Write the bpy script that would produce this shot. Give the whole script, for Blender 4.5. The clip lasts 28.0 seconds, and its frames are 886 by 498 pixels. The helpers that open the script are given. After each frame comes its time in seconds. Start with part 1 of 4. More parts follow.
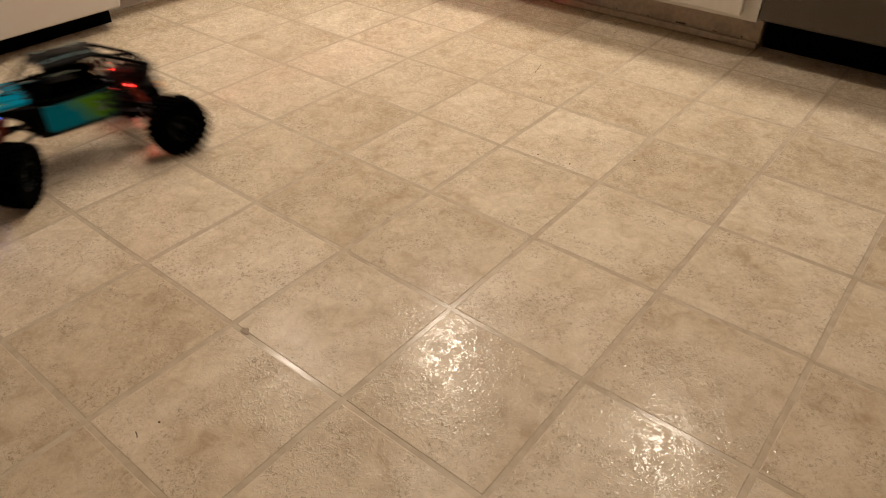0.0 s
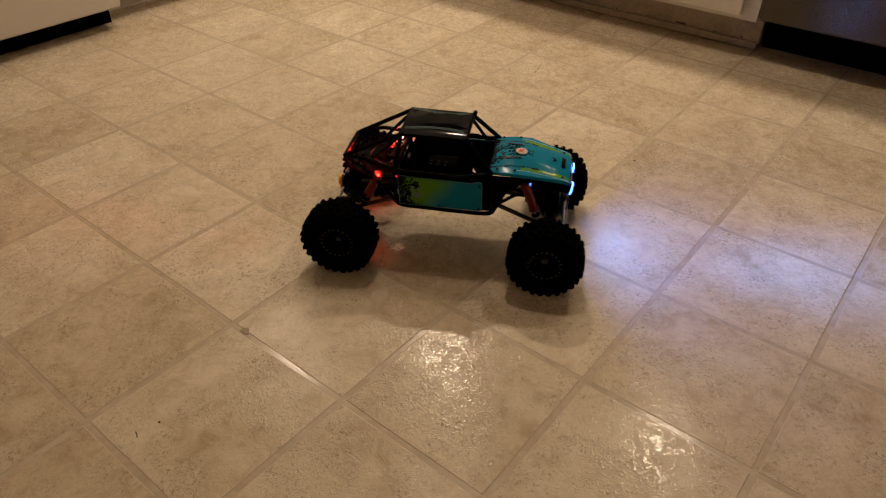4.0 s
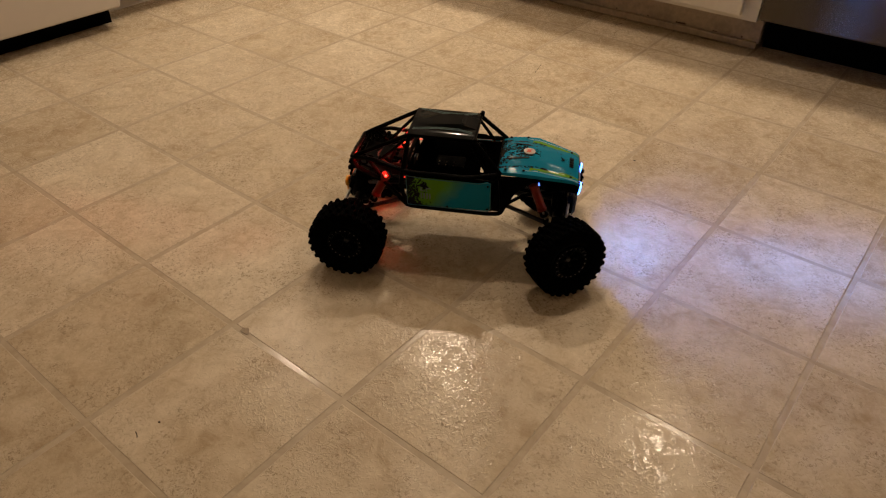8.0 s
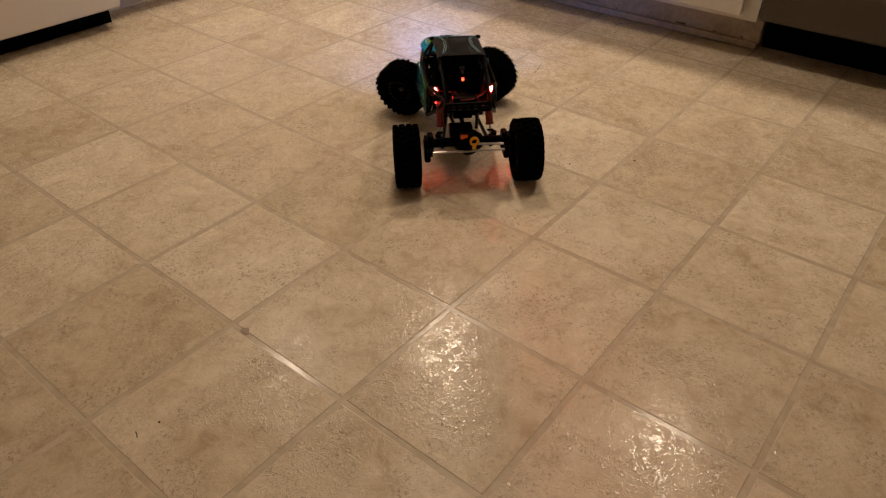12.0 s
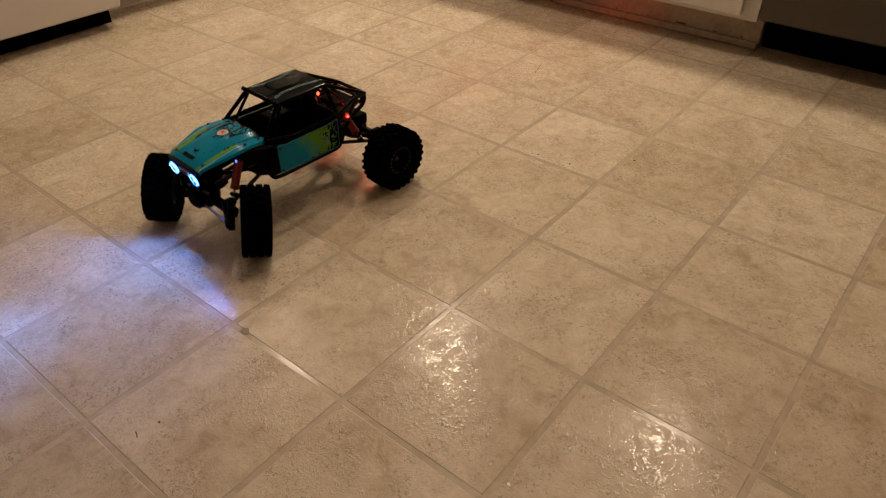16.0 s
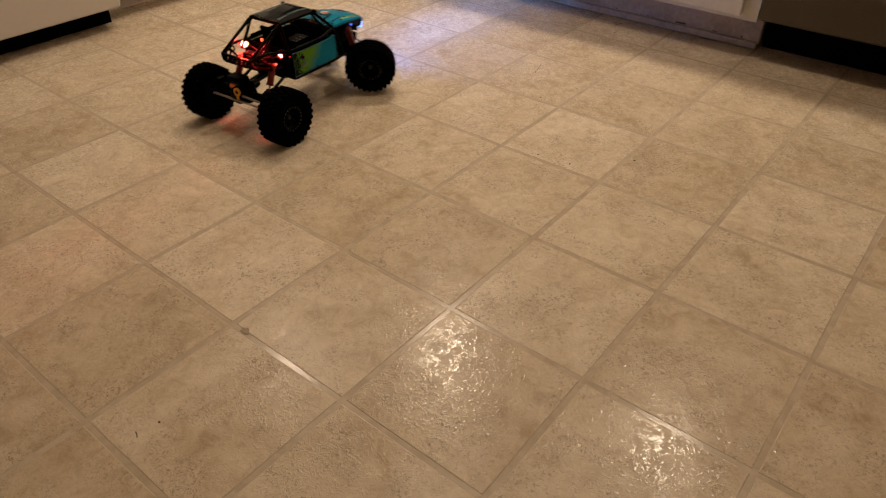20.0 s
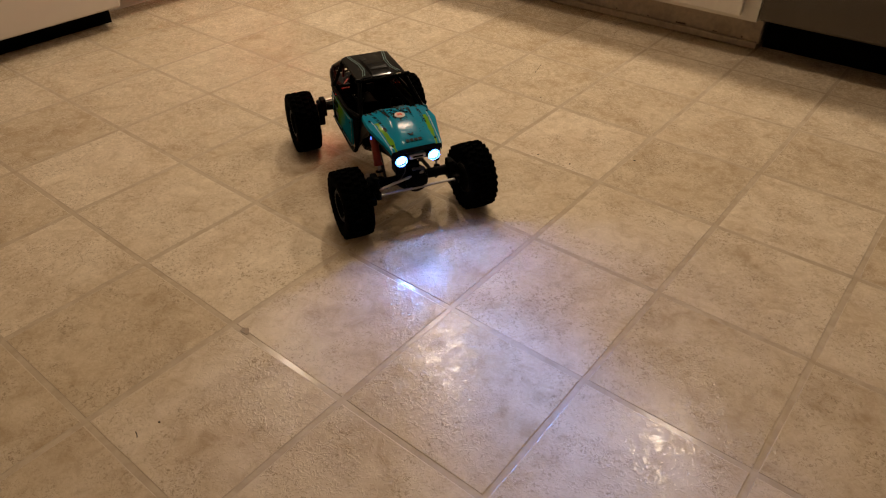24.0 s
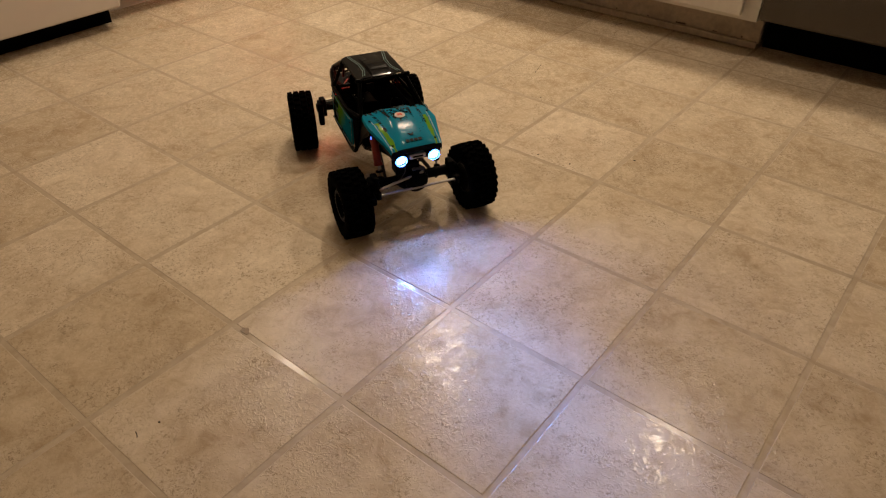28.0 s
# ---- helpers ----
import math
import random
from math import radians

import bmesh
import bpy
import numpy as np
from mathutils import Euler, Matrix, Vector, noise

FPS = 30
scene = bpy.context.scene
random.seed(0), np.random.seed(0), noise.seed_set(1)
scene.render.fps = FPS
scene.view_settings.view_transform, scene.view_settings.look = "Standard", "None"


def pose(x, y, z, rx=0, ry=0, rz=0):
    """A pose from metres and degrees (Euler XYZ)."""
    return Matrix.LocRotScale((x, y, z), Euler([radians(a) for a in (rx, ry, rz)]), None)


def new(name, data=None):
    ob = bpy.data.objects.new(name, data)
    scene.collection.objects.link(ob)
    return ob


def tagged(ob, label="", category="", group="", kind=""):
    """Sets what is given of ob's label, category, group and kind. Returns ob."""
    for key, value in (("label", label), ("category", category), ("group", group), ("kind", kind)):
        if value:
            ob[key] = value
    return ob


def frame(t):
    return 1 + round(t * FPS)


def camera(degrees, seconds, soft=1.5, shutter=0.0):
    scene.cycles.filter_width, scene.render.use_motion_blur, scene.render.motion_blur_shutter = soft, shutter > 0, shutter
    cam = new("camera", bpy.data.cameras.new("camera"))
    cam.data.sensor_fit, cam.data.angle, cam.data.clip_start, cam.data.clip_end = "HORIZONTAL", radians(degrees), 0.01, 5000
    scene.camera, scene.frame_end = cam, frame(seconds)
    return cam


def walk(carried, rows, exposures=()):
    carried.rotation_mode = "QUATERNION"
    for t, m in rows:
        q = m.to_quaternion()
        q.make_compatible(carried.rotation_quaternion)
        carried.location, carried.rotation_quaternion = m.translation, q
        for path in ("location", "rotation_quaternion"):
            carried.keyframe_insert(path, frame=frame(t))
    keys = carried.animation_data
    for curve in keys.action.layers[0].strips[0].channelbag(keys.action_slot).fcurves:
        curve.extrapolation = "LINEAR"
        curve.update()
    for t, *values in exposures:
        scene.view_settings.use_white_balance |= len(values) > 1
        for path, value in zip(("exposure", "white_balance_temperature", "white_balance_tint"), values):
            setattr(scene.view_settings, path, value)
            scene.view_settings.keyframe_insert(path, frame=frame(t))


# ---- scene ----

# ------------------------------------------------------------------ camera
TILE = 0.21925
cam = camera(65.23, 28.0, soft=1.2, shutter=0.6)
VIEW = pose(0.4587, -0.5834, 0.6787, 52.438, 0, 39.012) @ pose(0, 0, 0, 0, 0, -0.115)
walk(cam, [(0.0, VIEW), (28.0, VIEW)],
     exposures=[(0.0, 0.43, 6000, 9), (0.5, 0.49, 5850, 8), (1.0, 0.42, 5750, 8), (1.5, 0.24, 5950, 8), (2.0, 0.01, 6200, 9), (3.0, -0.04, 6650, 10), (6.0, -0.05, 6900, 11), (8.0, -0.05, 6900, 11), (10.0, -0.04, 6600, 13), (12.0, -0.04, 6650, 12), (15.0, -0.02, 6650, 10),
                (17.0, -0.02, 6650, 13), (18.0, -0.06, 6850, 12), (20.0, -0.04, 6750, 12), (22.0, -0.04, 6850, 12), (25.0, -0.04, 6950, 11), (28.0, -0.04, 6950, 11)])

# ------------------------------------------------------------------ world and lamps
world = bpy.data.worlds.new("night")
scene.world = world
world.use_nodes = True
world.node_tree.nodes["Background"].inputs[0].default_value = (0.02, 0.025, 0.04, 1)
world.node_tree.nodes["Background"].inputs[1].default_value = 0.1

CEILING = 2.44
WARM = (1.0, 0.79, 0.585)
PENDANT_WARM = (1.0, 0.812, 0.612)
# pendants over the worktops (x, y, height of the mouth, watts) and one flush lamp on the ceiling
PENDANTS = [(-0.985, 1.242, 1.75, 14.0), (0.070, 1.240, 1.60, 7.2), (-1.42, 0.67, 1.62, 4.2)]
FLUSH = [(-0.55, 0.66, CEILING - 0.03, 9.8)]


def lamp_light(x, y, z, watts, size, tone):
    data = bpy.data.lights.new("bulb_light", "AREA")
    data.shape, data.size, data.energy, data.color = "DISK", size, watts, tone
    ob = new("bulb_light", data)
    ob.matrix_basis = pose(x, y, z)
    return ob


for lx, ly, lz, watts in PENDANTS:
    lamp_light(lx, ly, lz, watts, 0.06, PENDANT_WARM)
for lx, ly, lz, watts in FLUSH:
    lamp_light(lx, ly, lz, watts, 0.14, WARM)


# ------------------------------------------------------------------ materials
def material(name):
    m = bpy.data.materials.new(name)
    m.use_nodes = True
    nt = m.node_tree
    return m, nt, nt.nodes["Principled BSDF"]


def node(nt, kind, **vals):
    n = nt.nodes.new(kind)
    for k, v in vals.items():
        n.inputs[k.replace("_", " ")].default_value = v
    return n


def ramp(nt, fac, stops):
    n = nt.nodes.new("ShaderNodeValToRGB")
    while len(n.color_ramp.elements) < len(stops):
        n.color_ramp.elements.new(0.5)
    for e, (p, c) in zip(n.color_ramp.elements, stops):
        e.position, e.color = p, (*c, 1) if len(c) == 3 else c
    nt.links.new(fac, n.inputs[0])
    return n.outputs[0]


def mix(nt, fac, a, b):
    n = nt.nodes.new("ShaderNodeMix")
    n.data_type = "RGBA"
    for sock, v in ((n.inputs[0], fac), (n.inputs[6], a), (n.inputs[7], b)):
        if hasattr(v, "is_output"):
            nt.links.new(v, sock)
        elif isinstance(v, (int, float)):
            sock.default_value = v
        else:
            sock.default_value = (*v, 1)
    return n.outputs[2]


def math_node(nt, op, a, b=0.0, clamp=False):
    n = nt.nodes.new("ShaderNodeMath")
    n.operation, n.use_clamp = op, clamp
    for sock, v in ((n.inputs[0], a), (n.inputs[1], b)):
        if hasattr(v, "is_output"):
            nt.links.new(v, sock)
        else:
            sock.default_value = v
    return n.outputs[0]


def plain(name, colour, rough=0.5, metal=0.0, grain=0.0, scale=300.0, bump=0.0, coat=0.0, spec=0.5):
    m, nt, p = material(name)
    p.inputs["Specular IOR Level"].default_value = spec
    p.inputs["Roughness"].default_value, p.inputs["Metallic"].default_value = rough, metal
    p.inputs["Coat Weight"].default_value = coat
    if grain or bump:
        tc = nt.nodes.new("ShaderNodeTexCoord")
        n = node(nt, "ShaderNodeTexNoise", Scale=scale, Detail=4.0)
        n2 = node(nt, "ShaderNodeTexNoise", Scale=scale / 9, Detail=3.0)
        nt.links.new(tc.outputs["Object"], n.inputs["Vector"])
        nt.links.new(tc.outputs["Object"], n2.inputs["Vector"])
        f = math_node(nt, "MULTIPLY", math_node(nt, "ADD", n.outputs[0], n2.outputs[0]), 0.5)
        lo = tuple(c * (1 - grain) for c in colour)
        hi = tuple(min(1, c * (1 + grain)) for c in colour)
        nt.links.new(ramp(nt, f, [(0.3, lo), (0.7, hi)]), p.inputs["Base Color"])
        r = nt.nodes.new("ShaderNodeMapRange")
        r.inputs[3].default_value, r.inputs[4].default_value = max(0, rough - 0.12), min(1, rough + 0.12)
        nt.links.new(n2.outputs[0], r.inputs[0])
        nt.links.new(r.outputs[0], p.inputs["Roughness"])
        if bump:
            b = node(nt, "ShaderNodeBump", Strength=bump, Distance=0.002)
            nt.links.new(n.outputs[0], b.inputs["Height"])
            nt.links.new(b.outputs[0], p.inputs["Normal"])
    else:
        p.inputs["Base Color"].default_value = (*colour, 1)
    return m


def glow(name, colour, strength, base=(0.6, 0.6, 0.6)):
    m, nt, p = material(name)
    p.inputs["Base Color"].default_value = (*base, 1)
    p.inputs["Emission Color"].default_value = (*colour, 1)
    p.inputs["Emission Strength"].default_value = strength
    return m


def vinyl(name, grout=False):
    """Embossed sheet vinyl: mottled beige, cloudy stains, a wet-looking wormy relief."""
    m, nt, p = material(name)
    info = nt.nodes.new("ShaderNodeObjectInfo")
    off = nt.nodes.new("ShaderNodeVectorMath")
    off.operation = "MULTIPLY_ADD"
    geo = nt.nodes.new("ShaderNodeNewGeometry")
    com = nt.nodes.new("ShaderNodeCombineXYZ")
    nt.links.new(info.outputs["Random"], com.inputs[2])
    nt.links.new(com.outputs[0], off.inputs[0])
    off.inputs[1].default_value = (0, 0, 40)
    nt.links.new(geo.outputs["Position"], off.inputs[2])
    v = off.outputs[0]

    def noise_tex(scale, detail=4.0, dist=0.0, rough=0.55):
        n = node(nt, "ShaderNodeTexNoise", Scale=scale, Detail=detail, Distortion=dist, Roughness=rough)
        nt.links.new(v, n.inputs["Vector"])
        return n.outputs[0]

    cloud = noise_tex(9.0, 5.0, 0.6)
    patch = noise_tex(30.0, 5.0, 0.9, 0.6)
    mott = noise_tex(110.0, 6.0, 1.2, 0.7)
    fine = noise_tex(420.0, 3.0)
    cluster = math_node(nt, "MULTIPLY", math_node(nt, "SUBTRACT", noise_tex(15.0, 3.0, 0.6), 0.38), 4.0, True)
    if grout:
        col = ramp(nt, patch, [(0.32, (0.400, 0.326, 0.238)), (0.5, (0.460, 0.382, 0.288)), (0.68, (0.510, 0.432, 0.335))])
    else:
        big = ramp(nt, cloud, [(0.35, (0.420, 0.325, 0.218)), (0.47, (0.565, 0.472, 0.350)), (0.59, (0.690, 0.604, 0.476))])
        mid = ramp(nt, patch, [(0.33, (0.400, 0.306, 0.204)), (0.47, (0.580, 0.488, 0.364)), (0.63, (0.700, 0.614, 0.488))])
        speck = ramp(nt, mott, [(0.32, (0.290, 0.225, 0.155)), (0.46, (0.535, 0.455, 0.352)), (0.68, (0.680, 0.606, 0.500))])
        grit = math_node(nt, "ADD", math_node(nt, "MULTIPLY", cluster, 0.34), 0.08)
        col = mix(nt, grit, mix(nt, 0.52, big, mid), speck)
        pits = math_node(nt, "GREATER_THAN", noise_tex(230.0, 2.0, 1.0), 0.60)
        col = mix(nt, math_node(nt, "MULTIPLY", math_node(nt, "MULTIPLY", pits, cluster), 0.62), col, (0.24, 0.18, 0.12))
        tint = ramp(nt, info.outputs["Random"], [(0.0, (0.83, 0.80, 0.755)), (0.5, (0.93, 0.92, 0.90)), (1.0, (1.0, 1.0, 1.0))])
        mul = nt.nodes.new("ShaderNodeMix")
        mul.data_type, mul.blend_type = "RGBA", "MULTIPLY"
        mul.inputs[0].default_value = 1.0
        nt.links.new(col, mul.inputs[6])
        nt.links.new(tint, mul.inputs[7])
        col = mul.outputs[2]
    nt.links.new(col, p.inputs["Base Color"])

    def smooth_range(value, lo, hi, a, b):
        r = nt.nodes.new("ShaderNodeMapRange")
        r.interpolation_type = "SMOOTHSTEP"
        for k, x in enumerate((lo, hi, a, b)):
            r.inputs[k + 1].default_value = x
        nt.links.new(value, r.inputs[0])
        return r.outputs[0]

    # flat matt plateaus between raised, shiny worms and beads
    n = noise_tex(80.0, 2.0, 1.0, 0.5)
    ridge = smooth_range(math_node(nt, "ABSOLUTE", math_node(nt, "SUBTRACT", n, 0.5)), 0.0, 0.10, 1.0, 0.0)
    bead = smooth_range(noise_tex(135.0, 1.5, 0.8), 0.54, 0.68, 0.0, 1.0)
    dots = smooth_range(noise_tex(260.0, 0.0, 0.4), 0.66, 0.74, 0.0, 1.0)
    worms = math_node(nt, "MULTIPLY", ridge, math_node(nt, "ADD", math_node(nt, "MULTIPLY", cluster, 0.062), 0.010))
    relief = math_node(nt, "ADD", math_node(nt, "ADD", worms, math_node(nt, "MULTIPLY", bead, 0.044)), math_node(nt, "MULTIPLY", dots, 0.032))
    shiny = math_node(nt, "ADD", math_node(nt, "ADD", ridge, bead), math_node(nt, "MULTIPLY", dots, 2.0), True)
    if grout:
        p.inputs["Roughness"].default_value = 0.18
        p.inputs["Specular IOR Level"].default_value = 0.34
    else:
        nt.links.new(smooth_range(shiny, 0.0, 0.3, 0.34, 0.17), p.inputs["Roughness"])
        nt.links.new(smooth_range(shiny, 0.0, 0.3, 0.12, 0.29), p.inputs["Specular IOR Level"])
    wave = noise_tex(24.0, 1.0, 0.3)
    h = math_node(nt, "ADD", math_node(nt, "MULTIPLY", relief, 0.14 if grout else 1.0), math_node(nt, "MULTIPLY", wave, 0.02))
    h = math_node(nt, "ADD", h, math_node(nt, "MULTIPLY", fine, 0.003))
    b = node(nt, "ShaderNodeBump", Strength=1.0, Distance=0.0024)
    nt.links.new(h, b.inputs["Height"])
    nt.links.new(b.outputs[0], p.inputs["Normal"])
    return m


def livery(name, hood):
    """Printed body shell: teal with lime green and black torn graphics, by the car's own axes."""
    m, nt, p = material(name)
    tc = nt.nodes.new("ShaderNodeTexCoord")
    sep = nt.nodes.new("ShaderNodeSeparateXYZ")
    nt.links.new(tc.outputs["Object"], sep.inputs[0])
    x, y, z = sep.outputs
    n = node(nt, "ShaderNodeTexNoise", Scale=45.0, Detail=3.0)
    nt.links.new(tc.outputs["Object"], n.inputs["Vector"])
    n2 = node(nt, "ShaderNodeTexNoise", Scale=130.0, Detail=4.0, Distortion=1.5)
    nt.links.new(tc.outputs["Object"], n2.inputs["Vector"])
    wob = math_node(nt, "MULTIPLY", math_node(nt, "SUBTRACT", n.outputs[0], 0.5), 0.03)
    teal, green, black = (0.003, 0.185, 0.305), (0.10, 0.26, 0.018), (0.006, 0.007, 0.008)
    if hood:
        ay = math_node(nt, "ABSOLUTE", y)
        line = math_node(nt, "SUBTRACT", math_node(nt, "ADD", ay, math_node(nt, "MULTIPLY", x, 0.10)), 0.0515)
        d = math_node(nt, "ABSOLUTE", line)
        fore = math_node(nt, "GREATER_THAN", x, 0.106)
        g = math_node(nt, "MULTIPLY", fore, math_node(nt, "LESS_THAN", math_node(nt, "ADD", d, math_node(nt, "MULTIPLY", wob, 0.35)), 0.0034))
        ln = math_node(nt, "MULTIPLY", math_node(nt, "GREATER_THAN", x, 0.098), math_node(nt, "LESS_THAN", math_node(nt, "ABSOLUTE", math_node(nt, "SUBTRACT", line, 0.0062)), 0.0006))
        col = mix(nt, g, teal, green)
        col = mix(nt, math_node(nt, "MULTIPLY", ln, 0.8), col, (0.45, 0.55, 0.55))
        # torn black print: a tapered field round the badge and dashes along the ridges
        field = math_node(nt, "SUBTRACT", math_node(nt, "SUBTRACT", 0.036, math_node(nt, "MULTIPLY", math_node(nt, "SUBTRACT", x, 0.062), 0.44)), ay)
        inside = math_node(nt, "MULTIPLY", math_node(nt, "MULTIPLY", field, 160.0, True), math_node(nt, "LESS_THAN", x, 0.120))
        dash = math_node(nt, "MULTIPLY", math_node(nt, "LESS_THAN", math_node(nt, "ABSOLUTE", math_node(nt, "ADD", line, 0.005)), 0.0026), math_node(nt, "LESS_THAN", x, 0.132))
        cowl = math_node(nt, "MULTIPLY", math_node(nt, "SUBTRACT", 0.074, x), 60.0, True)
        mask = math_node(nt, "ADD", math_node(nt, "ADD", math_node(nt, "MULTIPLY", inside, 0.20), math_node(nt, "MULTIPLY", dash, 0.22)), math_node(nt, "MULTIPLY", cowl, 0.16))
        k = math_node(nt, "GREATER_THAN", math_node(nt, "ADD", n2.outputs[0], mask), 0.70)
        lip = math_node(nt, "GREATER_THAN", x, 0.1772)
        col = mix(nt, math_node(nt, "MAXIMUM", k, lip), col, black)
    else:
        f = math_node(nt, "ADD", math_node(nt, "SUBTRACT", math_node(nt, "MULTIPLY", math_node(nt, "ADD", x, wob), 1.0), math_node(nt, "MULTIPLY", z, 0.75)), 0.105)
        s = nt.nodes.new("ShaderNodeMapRange")
        s.inputs[1].default_value, s.inputs[2].default_value = -0.012, 0.022
        nt.links.new(f, s.inputs[0])
        col = mix(nt, s.outputs[0], green, teal)
        e = math_node(nt, "MULTIPLY", math_node(nt, "SUBTRACT", -0.022, x), 14.0, True)
        k = math_node(nt, "GREATER_THAN", math_node(nt, "ADD", n2.outputs[0], math_node(nt, "MULTIPLY", e, 0.5)), 0.72)
        col = mix(nt, k, col, black)
    nt.links.new(col, p.inputs["Base Color"])
    p.inputs["Roughness"].default_value = 0.16
    p.inputs["Specular IOR Level"].default_value = 0.055
    return m


VINYL = vinyl("embossed_vinyl")
GROUT = vinyl("vinyl_joint", True)
TILE_EDGE = plain("vinyl_tile_edge", (0.475, 0.398, 0.302), 0.34, grain=0.2, scale=300, spec=0.14)
WHITE_PAINT = plain("white_cabinet_paint", (0.72, 0.68, 0.62), 0.42, grain=0.06, scale=60, bump=0.05)
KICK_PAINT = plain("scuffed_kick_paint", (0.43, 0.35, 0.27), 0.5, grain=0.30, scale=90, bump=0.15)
ENAMEL = plain("white_enamel", (0.60, 0.55, 0.50), 0.2, grain=0.02, scale=30, coat=0.4)
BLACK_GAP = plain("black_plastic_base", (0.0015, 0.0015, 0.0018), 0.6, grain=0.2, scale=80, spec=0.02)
DARK_STEEL = plain("brushed_dark_steel", (0.085, 0.076, 0.066), 0.23, 0.95)
steel_nt = DARK_STEEL.node_tree
steel_tan = steel_nt.nodes.new("ShaderNodeTangent")
steel_tan.direction_type, steel_tan.axis = "RADIAL", "Z"
steel_nt.links.new(steel_tan.outputs[0], steel_nt.nodes["Principled BSDF"].inputs["Tangent"])
steel_nt.nodes["Principled BSDF"].inputs["Anisotropic"].default_value = 0.85
steel_nt.nodes["Principled BSDF"].inputs["Anisotropic Rotation"].default_value = 0.25
COUNTER = plain("laminate_worktop", (0.60, 0.55, 0.48), 0.4, grain=0.3, scale=150)
WALL_PAINT = plain("warm_white_wall", (0.80, 0.75, 0.67), 0.8, grain=0.03, scale=20, bump=0.05)
CEILING_PAINT = plain("white_ceiling_paint", (0.86, 0.84, 0.80), 0.9, grain=0.03, scale=20, bump=0.1)
RUBBER = plain("tyre_rubber", (0.0007, 0.0007, 0.0007), 0.85, grain=0.25, scale=260, bump=0.1, spec=0.016)
BLACK = plain("satin_black_nylon", (0.0012, 0.0012, 0.0013), 0.34, grain=0.2, scale=400, spec=0.028)
CABIN = plain("black_cockpit_plastic", (0.0008, 0.0008, 0.0009), 0.9, grain=0.2, scale=300, spec=0.0)
BLACK_GLOSS = plain("smoked_lexan", (0.014, 0.014, 0.014), 0.13, grain=0.25, scale=60, spec=0.03)
GUN = plain("dark_anodised_metal", (0.05, 0.05, 0.055), 0.35, 0.9, grain=0.15, scale=300)
CHROME = plain("bright_steel", (0.38, 0.36, 0.34), 0.32, 1.0, grain=0.08, scale=500)
BOLT_STEEL = plain("dull_bolt_steel", (0.10, 0.095, 0.09), 0.4, 0.9)
RED_ANO = plain("red_anodised_aluminium", (0.21, 0.022, 0.013), 0.38, 0.45, grain=0.15, scale=300)
ORANGE = plain("orange_plastic", (0.75, 0.13, 0.01), 0.4, grain=0.1, scale=300)
YELLOW = plain("yellow_anodised_metal", (0.75, 0.33, 0.015), 0.35, grain=0.1, scale=300)
STRIPE = plain("pale_teal_stripe", (0.20, 0.33, 0.34), 0.3)
PANEL_EDGE = plain("pale_teal_edge", (0.015, 0.12, 0.15), 0.3)
PRINT = plain("pale_green_print", (0.10, 0.15, 0.12), 0.3)
INK = plain("black_print", (0.003, 0.003, 0.0035), 0.4, spec=0.05)
BADGE_WHITE = plain("badge_white", (0.50, 0.46, 0.42), 0.35)
BADGE_RED = plain("badge_red", (0.55, 0.06, 0.02), 0.35)
HOOD_SKIN = livery("hood_print", True)
SIDE_SKIN = livery("side_print", False)
LED_CORE = glow("white_led_core", (0.095, 0.29, 1.0), 150000.0)
LED_WHITE = glow("white_led", (0.095, 0.29, 1.0), 1700.0)
# lens bloom round the headlights, put into two blue emissive rings
BLOOM_HALO = glow("blue_bloom_ring", (0.03, 0.15, 1.0), 16.0)
BLOOM_RIM = glow("blue_bloom_edge", (0.05, 0.22, 1.0), 90.0)
LED_RED = glow("red_led", (1.0, 0.03, 0.022), 320.0, (0.5, 0.05, 0.03))
LED_TAIL = glow("red_tail_core", (1.0, 0.02, 0.012), 42000.0, (0.5, 0.05, 0.03))
CUP = plain("dark_red_plastic", (0.03, 0.003, 0.002), 0.5, spec=0.05)
LED_SHOCK = glow("small_red_led", (1.0, 0.012, 0.008), 32.0, (0.5, 0.05, 0.03))
LED_AMBER = glow("amber_red_led", (1.0, 0.055, 0.02), 7.0, (0.5, 0.1, 0.03))
LED_DIM = glow("dim_red_led", (1.0, 0.03, 0.015), 1.5, (0.5, 0.05, 0.03))
LED_ROCK = glow("red_rock_led", (1.0, 0.07, 0.035), 170.0, (0.5, 0.05, 0.03))
LED_BLUE = glow("blue_led", (0.05, 0.14, 1.0), 4.0, (0.1, 0.1, 0.5))
BULB = glow("warm_diffuser", WARM, 6.0)
STAIN = plain("brown_gum", (0.27, 0.205, 0.14), 0.5, grain=0.25, scale=400)
SCUFF = plain("dark_scuff", (0.10, 0.075, 0.055), 0.7, grain=0.3, scale=300)
CRUMB = plain("dark_crumb", (0.05, 0.035, 0.02), 0.8)


# ------------------------------------------------------------------ mesh helpers
def mesh_of(bm, name, mat, smooth=False):
    me = bpy.data.meshes.new(name)
    if smooth:
        for f in bm.faces:
            f.smooth = True
    bm.to_mesh(me)
    bm.free()
    me.materials.append(mat)
    if smooth:
        me.set_sharp_from_angle(angle=radians(38))
    return me


def part(name, bm, mat, parent, label="", smooth=False):
    ob = new(name, mesh_of(bm, name, mat, smooth))
    ob.parent = parent
    if label:
        ob["label"] = label
    return ob


def thing(name, label, category, at=(0, 0, 0), group="", kind=""):
    ob = new(name)
    ob.matrix_basis = pose(*at)
    return tagged(ob, label, category, group, kind)


def solid(name, bm, mat, label, category, kind="", group="", smooth=False):
    ob = new(name, mesh_of(bm, name, mat, smooth))
    return tagged(ob, label, category, group, kind)


